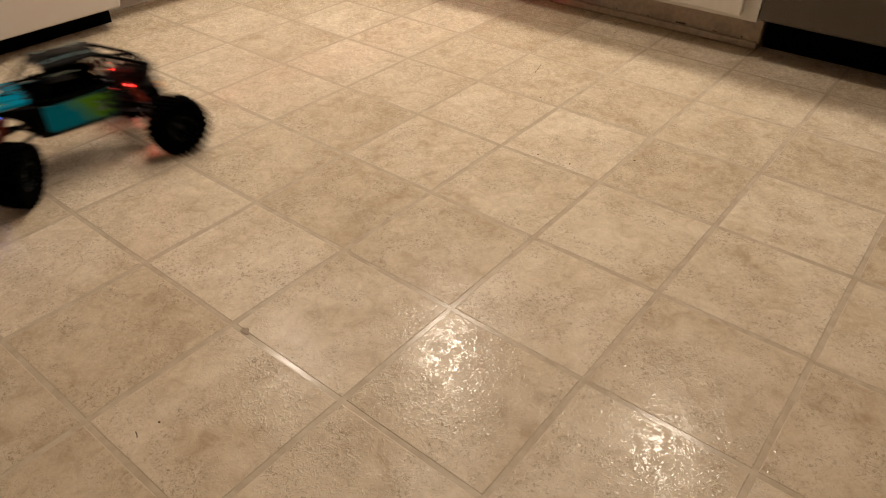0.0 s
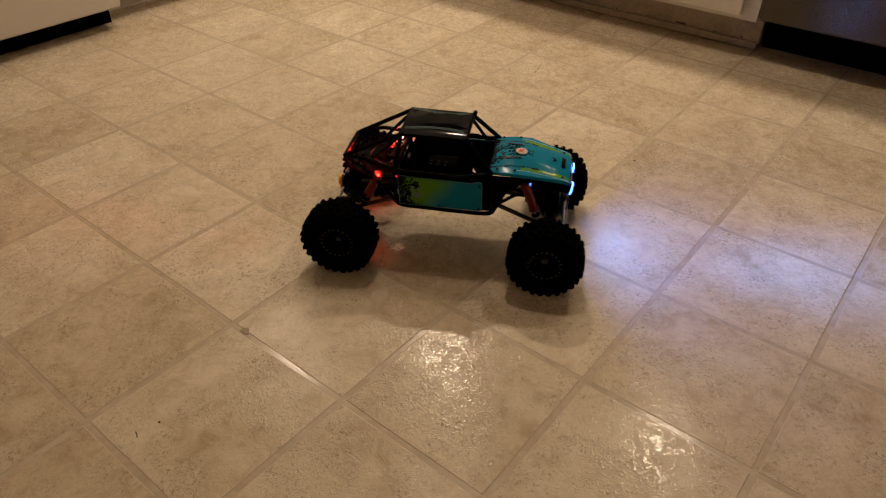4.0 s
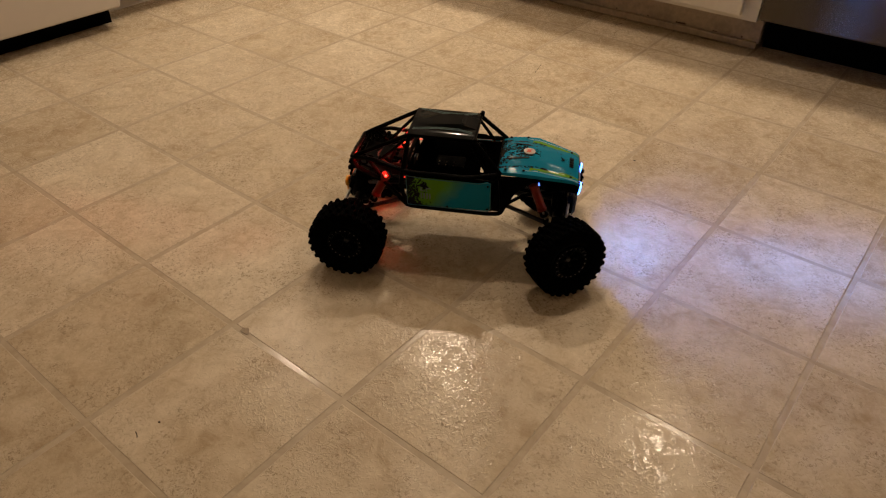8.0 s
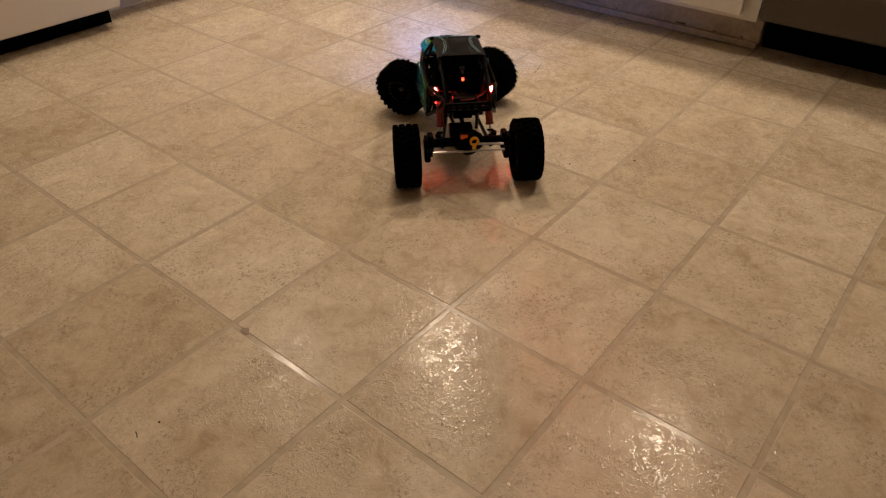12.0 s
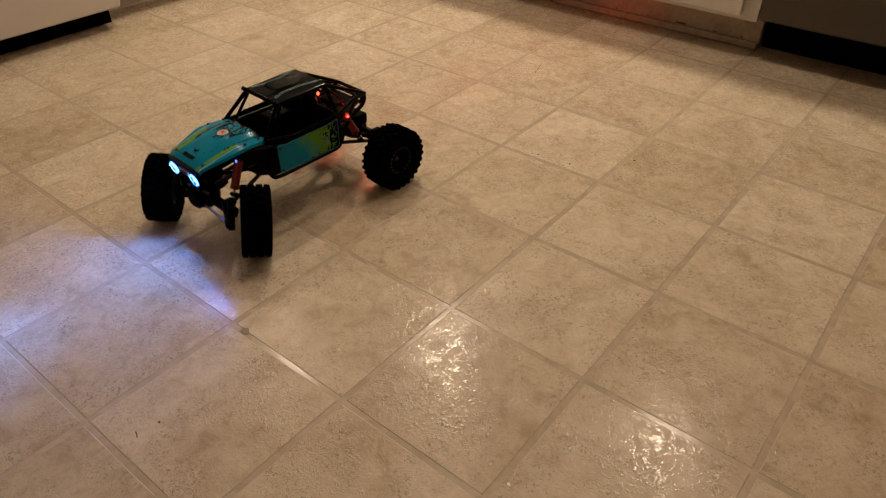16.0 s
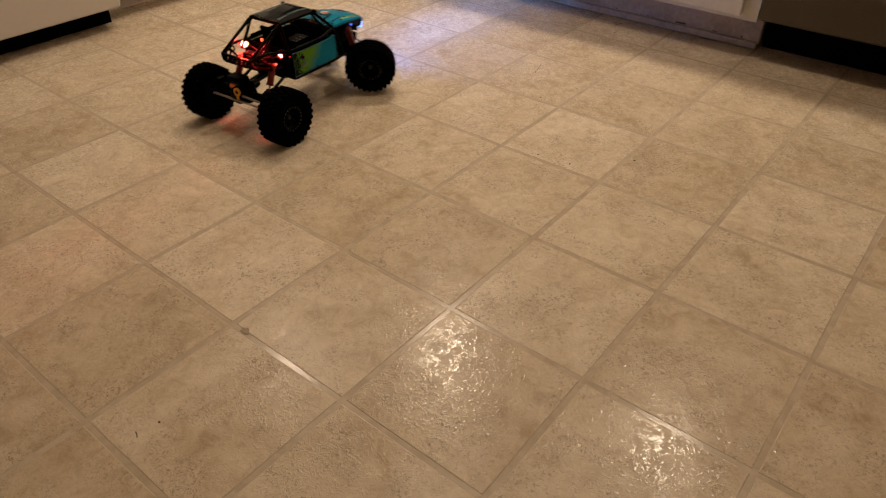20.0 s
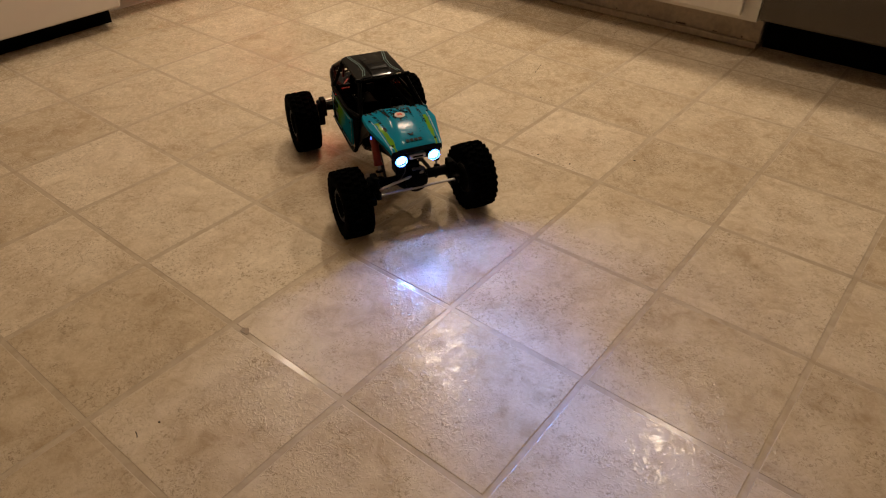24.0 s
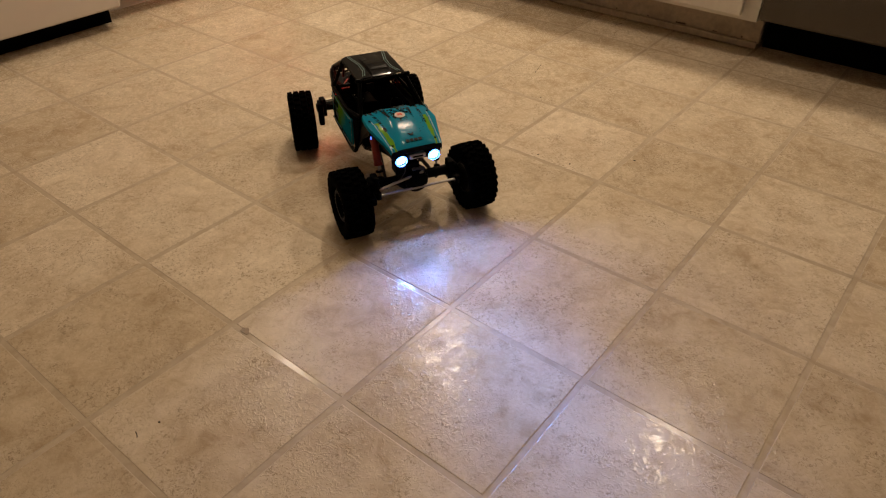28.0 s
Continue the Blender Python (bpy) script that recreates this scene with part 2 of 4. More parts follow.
def box(x0, x1, y0, y1, z0, z1, bevel=0.0, seg=2, bm=None):
    own = bm is None
    b = bmesh.new()
    bmesh.ops.create_cube(b, size=1)
    for v in b.verts:
        v.co = Vector(((x0 + x1) / 2 + v.co.x * (x1 - x0), (y0 + y1) / 2 + v.co.y * (y1 - y0), (z0 + z1) / 2 + v.co.z * (z1 - z0)))
    if bevel:
        bmesh.ops.bevel(b, geom=b.edges[:], offset=bevel, segments=seg, affect="EDGES", profile=0.5)
    return b if own else join(bm, b)


def join(bm, other, m=None):
    me = bpy.data.meshes.new("tmp")
    other.to_mesh(me)
    other.free()
    if m is not None:
        me.transform(m)
    bm.from_mesh(me)
    bpy.data.meshes.remove(me)
    return bm


def tube(points, r, sides=10, bm=None, caps=True):
    """A round bar along a polyline, mitred at the bends."""
    bm = bm or bmesh.new()
    pts = [Vector(p) for p in points]
    rings = []
    up = None
    for i, p in enumerate(pts):
        d0 = (p - pts[i - 1]).normalized() if i else None
        d1 = (pts[i + 1] - p).normalized() if i < len(pts) - 1 else None
        d = ((d0 or d1) + (d1 or d0)).normalized()
        if up is None:
            up = d.orthogonal().normalized()
        up = (up - d * up.dot(d)).normalized()
        side = d.cross(up)
        k = 1.0 if d0 is None or d1 is None else 1 / max(0.5, math.cos(d0.angle(d1) / 2))
        rings.append([bm.verts.new(p + (up * math.cos(a) + side * math.sin(a)) * r * (k if i not in (0, len(pts) - 1) else 1)) for a in [2 * math.pi * j / sides for j in range(sides)]])
    for a, b in zip(rings, rings[1:]):
        for j in range(sides):
            bm.faces.new((a[j], a[(j + 1) % sides], b[(j + 1) % sides], b[j]))
    if caps:
        bm.faces.new(rings[0][::-1])
        bm.faces.new(rings[-1])
    return bm


def bend(points, r=0.012, n=4):
    """Rounds the corners of a polyline."""
    pts = [Vector(p) for p in points]
    out = [pts[0]]
    for a, b, c in zip(pts, pts[1:], pts[2:]):
        k = min(r, (a - b).length * 0.45, (c - b).length * 0.45)
        p0, p1 = b + (a - b).normalized() * k, b + (c - b).normalized() * k
        out += [p0.lerp(b, t).lerp(b.lerp(p1, t), t) for t in [i / n for i in range(n + 1)]]
    return out + [pts[-1]]


def lathe(profile, seg=40, axis="Y", caps=True):
    """Turns (radius, along) pairs round an axis."""
    bm = bmesh.new()
    rings = []
    for r, h in profile:
        ring = []
        for j in range(seg):
            a = 2 * math.pi * j / seg
            c, s = r * math.cos(a), r * math.sin(a)
            ring.append(bm.verts.new({"Y": (c, h, s), "Z": (c, s, h), "X": (h, c, s)}[axis]))
        rings.append(ring)
    for a, b in zip(rings, rings[1:]):
        for j in range(seg):
            bm.faces.new((a[j], a[(j + 1) % seg], b[(j + 1) % seg], b[j]))
    if caps:
        bm.faces.new(rings[0])
        bm.faces.new(rings[-1][::-1])
    else:
        for j in range(seg):
            bm.faces.new((rings[-1][j], rings[-1][(j + 1) % seg], rings[0][(j + 1) % seg], rings[0][j]))
    bmesh.ops.recalc_face_normals(bm, faces=bm.faces[:])
    return bm


def plate(outline, depth, bevel=0.0):
    """A flat plate from an outline of 3D points, thickened along its normal."""
    bm = bmesh.new()
    f = bm.faces.new([bm.verts.new(p) for p in outline])
    bm.normal_update()
    n = f.normal.copy()
    top = bmesh.ops.extrude_face_region(bm, geom=[f])
    bmesh.ops.translate(bm, vec=n * depth, verts=[v for v in top["geom"] if isinstance(v, bmesh.types.BMVert)])
    bmesh.ops.recalc_face_normals(bm, faces=bm.faces[:])
    if bevel:
        bmesh.ops.bevel(bm, geom=bm.edges[:], offset=bevel, segments=2, affect="EDGES")
    return bm


def grid_skin(rows, thick):
    """A skin through rows of points, with thickness downwards."""
    bm = bmesh.new()
    vs = [[bm.verts.new(p) for p in r] for r in rows]
    for a, b in zip(vs, vs[1:]):
        for j in range(len(a) - 1):
            bm.faces.new((a[j], a[j + 1], b[j + 1], b[j]))
    bm.normal_update()
    if sum(f.normal.z for f in bm.faces) < 0:
        bmesh.ops.reverse_faces(bm, faces=bm.faces[:])
    bmesh.ops.solidify(bm, geom=bm.faces[:], thickness=thick)
    bmesh.ops.recalc_face_normals(bm, faces=bm.faces[:])
    return bm


# ------------------------------------------------------------------ the room
X0, X1, Y0, Y1 = -2.2, 2.2, -2.6, 1.80

floor = solid("floor", box(X0, X1, Y0, Y1, -0.05, -0.0006), GROUT, "beige embossed sheet vinyl floor in a square tile pattern", "floor", "structure")
solid("ceiling", box(X0, X1, Y0, Y1, CEILING, CEILING + 0.1), CEILING_PAINT, "plain white painted ceiling", "ceiling", "structure")
solid("wall_north", box(X0 - 0.1, X1 + 0.1, Y1, Y1 + 0.1, -0.05, CEILING), WALL_PAINT, "warm white painted kitchen wall", "wall", "structure")
solid("wall_south", box(X0 - 0.1, X1 + 0.1, Y0 - 0.1, Y0, -0.05, CEILING), WALL_PAINT, "warm white painted kitchen wall", "wall", "structure")
solid("wall_west", box(X0 - 0.1, X0, Y0, Y1, -0.05, CEILING), WALL_PAINT, "warm white painted kitchen wall", "wall", "structure")
solid("wall_east", box(X1, X1 + 0.1, Y0, Y1, -0.05, CEILING), WALL_PAINT, "warm white painted kitchen wall", "wall", "structure")


def ceiling_lamp(x, y):
    lamp = thing("ceiling_lamp", "round flush white ceiling lamp with warm diffuser", "lamp", (x, y, CEILING), "ceiling lamps")
    part("trim_ring", lathe([(0.070, -0.001), (0.070, -0.012), (0.085, -0.012), (0.095, -0.004), (0.095, -0.001)], 32, "Z", False), CEILING_PAINT, lamp)
    part("diffuser", lathe([(0.068, -0.001), (0.066, -0.006), (0.001, -0.006)], 32, "Z"), BULB, lamp)


for lx, ly, lz, watts in FLUSH:
    ceiling_lamp(lx, ly)


def pendant(x, y, z):
    lamp = thing("pendant_lamp", "small metal pendant lamp hanging over the worktop", "lamp", (x, y, z), "pendant lamps")
    shade = [(0.050, 0.001), (0.052, 0.001), (0.050, 0.045), (0.034, 0.085), (0.014, 0.105), (0.012, 0.105), (0.032, 0.083), (0.048, 0.045)]
    part("shade", lathe(shade, 28, "Z", False), GUN, lamp, "dark metal shade", True)
    part("bulb", lathe([(0.010, 0.090), (0.012, 0.070), (0.022, 0.050), (0.024, 0.038), (0.018, 0.024), (0.001, 0.018)], 18, "Z"), BULB, lamp, "warm glowing bulb", True)
    part("cord", tube([(0, 0, 0.10), (0, 0, CEILING - z - 0.012)], 0.003, 6), BLACK, lamp)
    part("rose", lathe([(0.040, CEILING - z - 0.001), (0.040, CEILING - z - 0.014), (0.004, CEILING - z - 0.020)], 20, "Z"), GUN, lamp)


for lx, ly, lz, watts in PENDANTS:
    pendant(lx, ly, lz)
KICK_Y, FACE_Y, BASE_Z = 1.260, 1.185, 0.090


def north_cabinet(x0, x1, doors):
    c = thing("base_cabinet", "white painted base cabinet with scuffed toe kick board", "cabinet", (0, 0, 0), "kitchen base cabinets")
    part("carcass", box(x0 + 0.001, x1, FACE_Y + 0.002, Y1 - 0.002, BASE_Z, 0.868), WHITE_PAINT, c)
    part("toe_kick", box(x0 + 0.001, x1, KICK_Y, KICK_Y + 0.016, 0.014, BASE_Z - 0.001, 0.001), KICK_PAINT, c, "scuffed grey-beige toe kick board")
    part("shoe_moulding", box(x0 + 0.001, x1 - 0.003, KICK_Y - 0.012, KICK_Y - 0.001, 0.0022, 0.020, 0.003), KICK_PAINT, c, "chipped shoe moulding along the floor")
    w = (x1 - x0 - 0.036) / doors
    for i in range(doors):
        a = x0 + 0.012 + i * w
        d = part("door", box(a, a + w - 0.012, FACE_Y - 0.018, FACE_Y + 0.001, BASE_Z + 0.012, 0.70, 0.003), WHITE_PAINT, c, "white slab cabinet door")
        part("handle", tube(bend([(a + w - 0.05, FACE_Y - 0.018, 0.55), (a + w - 0.05, FACE_Y - 0.045, 0.55), (a + w - 0.05, FACE_Y - 0.045, 0.65), (a + w - 0.05, FACE_Y - 0.018, 0.65)]), 0.005), CHROME, d)
        part("drawer_front", box(a, a + w - 0.012, FACE_Y - 0.018, FACE_Y + 0.001, 0.715, 0.855, 0.003), WHITE_PAINT, c)
    return c


sink = north_cabinet(-0.92, 0.002, 2)
for kx, kz, kw, kh in [(-0.204, 0.009, 0.02, 0.004), (-0.217, 0.011, 0.01, 0.003), (-0.399, 0.008, 0.004, 0.003), (-0.303, 0.009, 0.004, 0.003), (-0.113, 0.006, 0.012, 0.002), (-0.042, 0.01, 0.004, 0.004)]:
    part("scuff", box(kx - kw / 2, kx + kw / 2, KICK_Y - 0.0006, KICK_Y + 0.0003, max(0.021, kz - kh / 2), max(0.021, kz - kh / 2) + kh), SCUFF, sink, "dark scuff on the kick board")
north_cabinet(-1.50, -0.922, 1)
north_cabinet(0.622, 1.30, 1)

dish = thing("dishwasher", "dark brushed steel dishwasher above a black recess", "appliance")
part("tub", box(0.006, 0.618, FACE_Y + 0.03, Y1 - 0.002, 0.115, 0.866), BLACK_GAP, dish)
part("door", box(0.008, 0.616, FACE_Y - 0.012, FACE_Y + 0.029, 0.100, 0.74, 0.004), DARK_STEEL, dish, "dark brushed steel door")
part("control_strip", box(0.008, 0.616, FACE_Y - 0.012, FACE_Y + 0.029, 0.745, 0.864, 0.004), BLACK_GAP, dish)
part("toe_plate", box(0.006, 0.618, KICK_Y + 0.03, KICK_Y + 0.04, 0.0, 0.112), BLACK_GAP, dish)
part("handle", tube(bend([(0.08, FACE_Y - 0.012, 0.70), (0.08, FACE_Y - 0.05, 0.70), (0.54, FACE_Y - 0.05, 0.70), (0.54, FACE_Y - 0.012, 0.70)]), 0.009), CHROME, dish)

solid("worktop", box(-1.50, 1.31, FACE_Y - 0.045, Y1 - 0.002, 0.870, 0.908, 0.006), COUNTER, "speckled laminate worktop over the north cabinets", "worktop")

# west run: white range, then low white cabinets
WX = -1.405
stove = thing("range", "glossy white enamel kitchen range above a black base", "appliance")
part("body", box(-2.05, WX - 0.03, -0.43, 0.341, 0.055, 0.90, 0.004), ENAMEL, stove)
part("storage_drawer", box(WX - 0.029, WX, -0.425, 0.337, 0.056, 0.24, 0.006), ENAMEL, stove, "glossy white storage drawer front")
part("oven_door", box(WX - 0.029, WX + 0.004, -0.425, 0.337, 0.25, 0.76, 0.006), ENAMEL, stove)
part("control_panel", box(WX - 0.029, WX, -0.425, 0.337, 0.77, 0.90, 0.006), ENAMEL, stove)
part("handle", tube(bend([(WX, -0.35, 0.72), (WX + 0.045, -0.35, 0.72), (WX + 0.045, 0.25, 0.72), (WX, 0.25, 0.72)]), 0.010), CHROME, stove)
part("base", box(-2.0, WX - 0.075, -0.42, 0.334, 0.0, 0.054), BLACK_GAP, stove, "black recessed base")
for fy in (-0.37, 0.270):
    part("foot", lathe([(0.016, 0.0), (0.018, 0.004), (0.018, 0.012), (0.009, 0.015), (0.009, 0.056)], 16, "Z"), BLACK_GAP, stove).matrix_basis = pose(WX - 0.095, fy, 0)


def west_cabinet(y0, y1):
    c = thing("base_cabinet", "low white painted base cabinet with painted kick board", "cabinet", (0, 0, 0), "kitchen base cabinets")
    part("carcass", box(-2.05, -1.480, y0, y1, 0.09, 0.868), WHITE_PAINT, c)
    part("toe_kick", box(-1.575, -1.560, y0, y1, 0.0, 0.089, 0.001), WHITE_PAINT, c)
    part("door", box(-1.479, -1.461, y0 + 0.012, y1 - 0.012, 0.102, 0.855, 0.003), WHITE_PAINT, c)


west_cabinet(0.349, 1.12)
west_cabinet(-1.25, -0.438)
solid("worktop", box(-2.05, -1.445, 0.349, 1.13, 0.870, 0.908, 0.006), COUNTER, "speckled laminate worktop beside the white range", "worktop")
solid("worktop", box(-2.05, -1.445, -1.26, -0.438, 0.870, 0.908, 0.006), COUNTER, "speckled laminate worktop beside the white range", "worktop")


# ------------------------------------------------------------------ the radio-controlled crawler
# car axes: x forward, y left, z up; origin on the floor midway between the axles
BASE, HALF, RADIUS = 0.1545, 0.108, 0.0567
KING = 0.079


def mirrored(fn):
    fn(1)
    fn(-1)


def tyre_mesh():
    """One moulded shell: staggered shoulder and centre lugs raised from the carcass."""
    w = 0.0225
    n, sub = 27, 8
    rows = [  # radius, across, lug set (0 none, 1 shoulder, 2 centre), lug height
        (0.0270, -0.72, 0, 0), (0.0340, -0.98, 0, 0), (0.0440, -1.03, 0, 0), (0.0485, -1.02, 1, 0.0040), (0.0535, -0.96, 1, 0.0043), (0.0540, -0.62, 1, 0.0044), (0.0540, -0.54, 0, 0),
        (0.0541, -0.46, 2, 0.0043), (0.0542, -0.08, 2, 0.0043), (0.0542, 0.0, 0, 0), (0.0542, 0.08, 3, 0.0043), (0.0541, 0.46, 3, 0.0043), (0.0540, 0.54, 0, 0),
        (0.0540, 0.62, 4, 0.0044), (0.0535, 0.96, 4, 0.0043), (0.0485, 1.02, 4, 0.0040), (0.0440, 1.03, 0, 0), (0.0340, 0.98, 0, 0), (0.0270, 0.72, 0, 0)]
    shift = {1: 0, 2: 3, 3: 7, 4: 4}
    bm = bmesh.new()
    rings = []
    for r, y, lug, h in rows:
        ring = []
        for i in range(n):
            for k in range(sub):
                a = 2 * math.pi * (i + (k + (0.0, 0.35, 0.0, 0.0, 0.0, -0.35, 0.0, 0.0)[k]) / sub) / n
                up = lug and (k - shift[lug]) % sub in (1, 2, 3, 4)
                short = 0.0008 if lug in (1, 4) and i % 2 else 0.0
                rr = r + (h - short if up else 0.0) - (0.0016 if r > 0.04 else 0.0)
                ring.append(bm.verts.new((rr * math.cos(a), y * w, rr * math.sin(a))))
        rings.append(ring)
    m = n * sub
    for a, b in zip(rings, rings[1:]):
        for q in range(m):
            bm.faces.new((a[q], a[(q + 1) % m], b[(q + 1) % m], b[q]))
    for q in range(m):
        bm.faces.new((rings[-1][q], rings[-1][(q + 1) % m], rings[0][(q + 1) % m], rings[0][q]))
    bmesh.ops.recalc_face_normals(bm, faces=bm.faces[:])
    return mesh_of(bm, "tyre", RUBBER)


def rim_meshes():
    rim = lathe([(0.0005, 0.004), (0.007, 0.005), (0.014, 0.004), (0.020, 0.0145), (0.0215, 0.0165), (0.0255, 0.0175), (0.0270, 0.0160), (0.0272, -0.0160), (0.0245, -0.0170), (0.022, -0.015), (0.008, -0.008), (0.0005, -0.008)], 36)
    ring = lathe([(0.0205, 0.0162), (0.0212, 0.0188), (0.0258, 0.0192), (0.0268, 0.0170), (0.0255, 0.0160)], 36, "Y", False)
    nut = lathe([(0.0045, 0.0048), (0.0045, 0.0100), (0.0030, 0.0108), (0.0005, 0.0108)], 6)
    spoke = bmesh.new()
    for i in range(6):
        a = 2 * math.pi * i / 6
        join(spoke, box(0.006, 0.0225, 0.002, 0.0105, -0.0022, 0.0022, 0.0008, 1), Matrix.Rotation(a, 4, "Y"))
    bolt = lathe([(0.0010, 0.0), (0.0010, 0.0009), (0.0003, 0.0012)], 8)
    return (mesh_of(rim, "rim", BLACK, True), mesh_of(ring, "beadlock_ring", BLACK, True), mesh_of(nut, "wheel_nut", GUN), mesh_of(spoke, "spokes", BLACK), mesh_of(bolt, "bolt", BOLT_STEEL))


car = thing("rc_rock_crawler", "teal and black radio-controlled rock crawler with lit headlights", "toy car")

TYRE = tyre_mesh()
RIM, RING, NUT, SPOKES, BOLT = rim_meshes()
WHEELS, KNUCKLES = {}, {}
for end, ex in (("f", 1), ("r", -1)):
    for side, sy in (("l", 1), ("r", -1)):
        w = new("wheel")
        w.parent = car
        for nm, me in (("tyre", TYRE), ("rim", RIM), ("beadlock_ring", RING), ("wheel_nut", NUT), ("spokes", SPOKES)):
            o = new(nm, me)
            o.parent = w
        for i in range(20):
            o = new("bolt", BOLT)
            o.parent = w
            a = 2 * math.pi * i / 20
            o.matrix_basis = pose(0.0235 * math.cos(a), 0.0189, 0.0235 * math.sin(a))
        WHEELS[end + side] = (w, ex, sy)
        b = box(-0.011, 0.011, -0.013, -0.002, 0.046, 0.092, 0.003)
        b = join(b, box(-0.006, 0.026, -0.014, -0.006, 0.070, 0.077, 0.002)) if ex > 0 else join(b, box(-0.026, 0.006, -0.014, -0.006, 0.070, 0.077, 0.002))
        if sy < 0:
            bmesh.ops.scale(b, vec=(1, -1, 1), verts=b.verts[:])
            bmesh.ops.reverse_faces(b, faces=b.faces[:])
        k = part("steering_knuckle", b, BLACK, car)
        KNUCKLES[end + side] = (k, ex, sy)


TIE_RODS = {}


def axle(ex):
    x = ex * BASE
    bm = tube([(x, -0.078, 0.079), (x, -0.05, 0.079), (x, 0.05, 0.079), (x, 0.078, 0.079)], 0.0085, 12)
    join(bm, lathe([(0.004, -0.030), (0.012, -0.026), (0.020, -0.014), (0.022, 0.0), (0.020, 0.012), (0.012, 0.022), (0.004, 0.026)], 20), pose(x, 0, 0.079))
    ob = part("axle_housing", bm, BLACK, car, "black nylon axle housing", True)
    part("diff_cover", lathe([(0.020, 0.0), (0.019, ex * 0.008), (0.012, ex * 0.013), (0.002, ex * 0.014)], 20, "X"), BLACK, ob, "", True).matrix_basis = pose(x + ex * 0.012, 0, 0.081)
    part("pinion_nose", lathe([(0.011, 0.0), (0.009, -ex * 0.020), (0.006, -ex * 0.030)], 16, "X"), BLACK, ob, "", True).matrix_basis = pose(x - ex * 0.01, 0, 0.086)
    servo = part("servo", box(x - 0.012, x + 0.012, -0.020 - 0.012 * ex, 0.020 - 0.012 * ex, 0.094, 0.112, 0.002), BLACK, car, "black steering servo on the axle")
    part("servo_arm", box(x + ex * 0.013, x + ex * 0.017, -0.006, 0.014, 0.096, 0.104, 0.001), GUN, servo)
    for s in (1, -1):
        part("c_hub", box(x - 0.010, x + 0.010, s * 0.0660 - 0.0055, s * 0.0660 + 0.0055, 0.062, 0.097, 0.003), BLACK, car)
    rod = part("tie_rod", tube([(0, -0.066, 0), (0, 0.066, 0)], 0.0022, 8), CHROME, car, "bright steel steering rod")
    part("drag_link", tube([(-ex * 0.004, -0.062, 0.009), (-ex * 0.004, 0.010, 0.025 if ex > 0 else 0.012)], 0.0022, 8), CHROME, rod, "bright steel steering rod")
    for s in (1, -1):
        part("rod_end", lathe([(0.0045, -0.006), (0.0045, 0.006)], 10, "Z"), BLACK, rod).matrix_basis = pose(0, s * 0.068, 0)
    TIE_RODS[ex] = rod


axle(1)
axle(-1)


def suspension(s):
    for ex in (1, -1):
        xa, xc = ex * (BASE - 0.004), ex * 0.060
        part("lower_link", tube([(xa, s * 0.044, 0.066), (xc, s * 0.026, 0.090)], 0.0034, 8), GUN, car, "dark metal suspension link")
        part("upper_link", tube([(xa - ex * 0.008, s * 0.018, 0.099), (xc, s * 0.034, 0.116)], 0.0032, 8), GUN, car, "dark metal suspension link")
        top = Vector((0.113, s * 0.050, 0.143)) if ex > 0 else Vector((-0.106, s * 0.043, 0.1335))
        bot = Vector((0.138, s * 0.050, 0.078)) if ex > 0 else Vector((-0.134, s * 0.046, 0.076))
        d = (bot - top).normalized()
        turn = d.to_track_quat("Z", "Y").to_matrix().to_4x4()
        L = (bot - top).length
        sh = part("shock_absorber", lathe([(0.003, 0.0), (0.0072, 0.002), (0.0075, 0.006), (0.0066, 0.009), (0.0066, L * 0.60), (0.0074, L * 0.61), (0.0074, L * 0.68), (0.003, L * 0.69)], 16, "Z"), RED_ANO, car, "red anodised shock absorber body", True)
        sh.matrix_basis = Matrix.Translation(top) @ turn
        part("piston_rod", tube([(0, 0, L * 0.67), (0, 0, L - 0.003)], 0.0018, 8), CHROME, sh)
        part("shock_eye", lathe([(0.0046, -0.004), (0.0046, 0.004)], 12), BLACK, sh).matrix_basis = pose(0, 0, L)
        part("spring_cup", lathe([(0.0062, L * 0.80), (0.0062, L * 0.84), (0.003, L * 0.86)], 14, "Z"), BLACK, sh)


mirrored(suspension)

# drive shafts and belly
part("skid_plate", plate([(-0.078, -0.040, 0.090), (-0.050, -0.048, 0.085), (0.050, -0.048, 0.085), (0.078, -0.036, 0.092), (0.078, 0.036, 0.092), (0.050, 0.048, 0.085), (-0.050, 0.048, 0.085), (-0.078, 0.040, 0.090)], 0.006, 0.001), BLACK, car, "black skid plate")
for ex in (1, -1):
    part("drive_shaft", tube([(ex * 0.060, 0.004, 0.104), (ex * 0.126, 0.002, 0.089)], 0.0042, 10), BLACK, car)
part("gearbox", box(-0.045, 0.025, -0.022, 0.022, 0.092, 0.130, 0.004), BLACK, car)
part("motor", lathe([(0.004, -0.036), (0.017, -0.034), (0.018, -0.030), (0.018, 0.012), (0.006, 0.014)], 24, "X"), GUN, car, "silver can motor", True).matrix_basis = pose(-0.050, 0.004, 0.124)
part("interior_tub", box(-0.066, 0.030, -0.047, 0.047, 0.118, 0.150, 0.006), CABIN, car, "black moulded cockpit tub")
part("battery", box(-0.098, -0.058, -0.018, 0.018, 0.094, 0.118, 0.003), BLACK, car)
part("electronics_box", box(-0.035, 0.010, -0.040, -0.006, 0.128, 0.152, 0.003), BLACK, car)
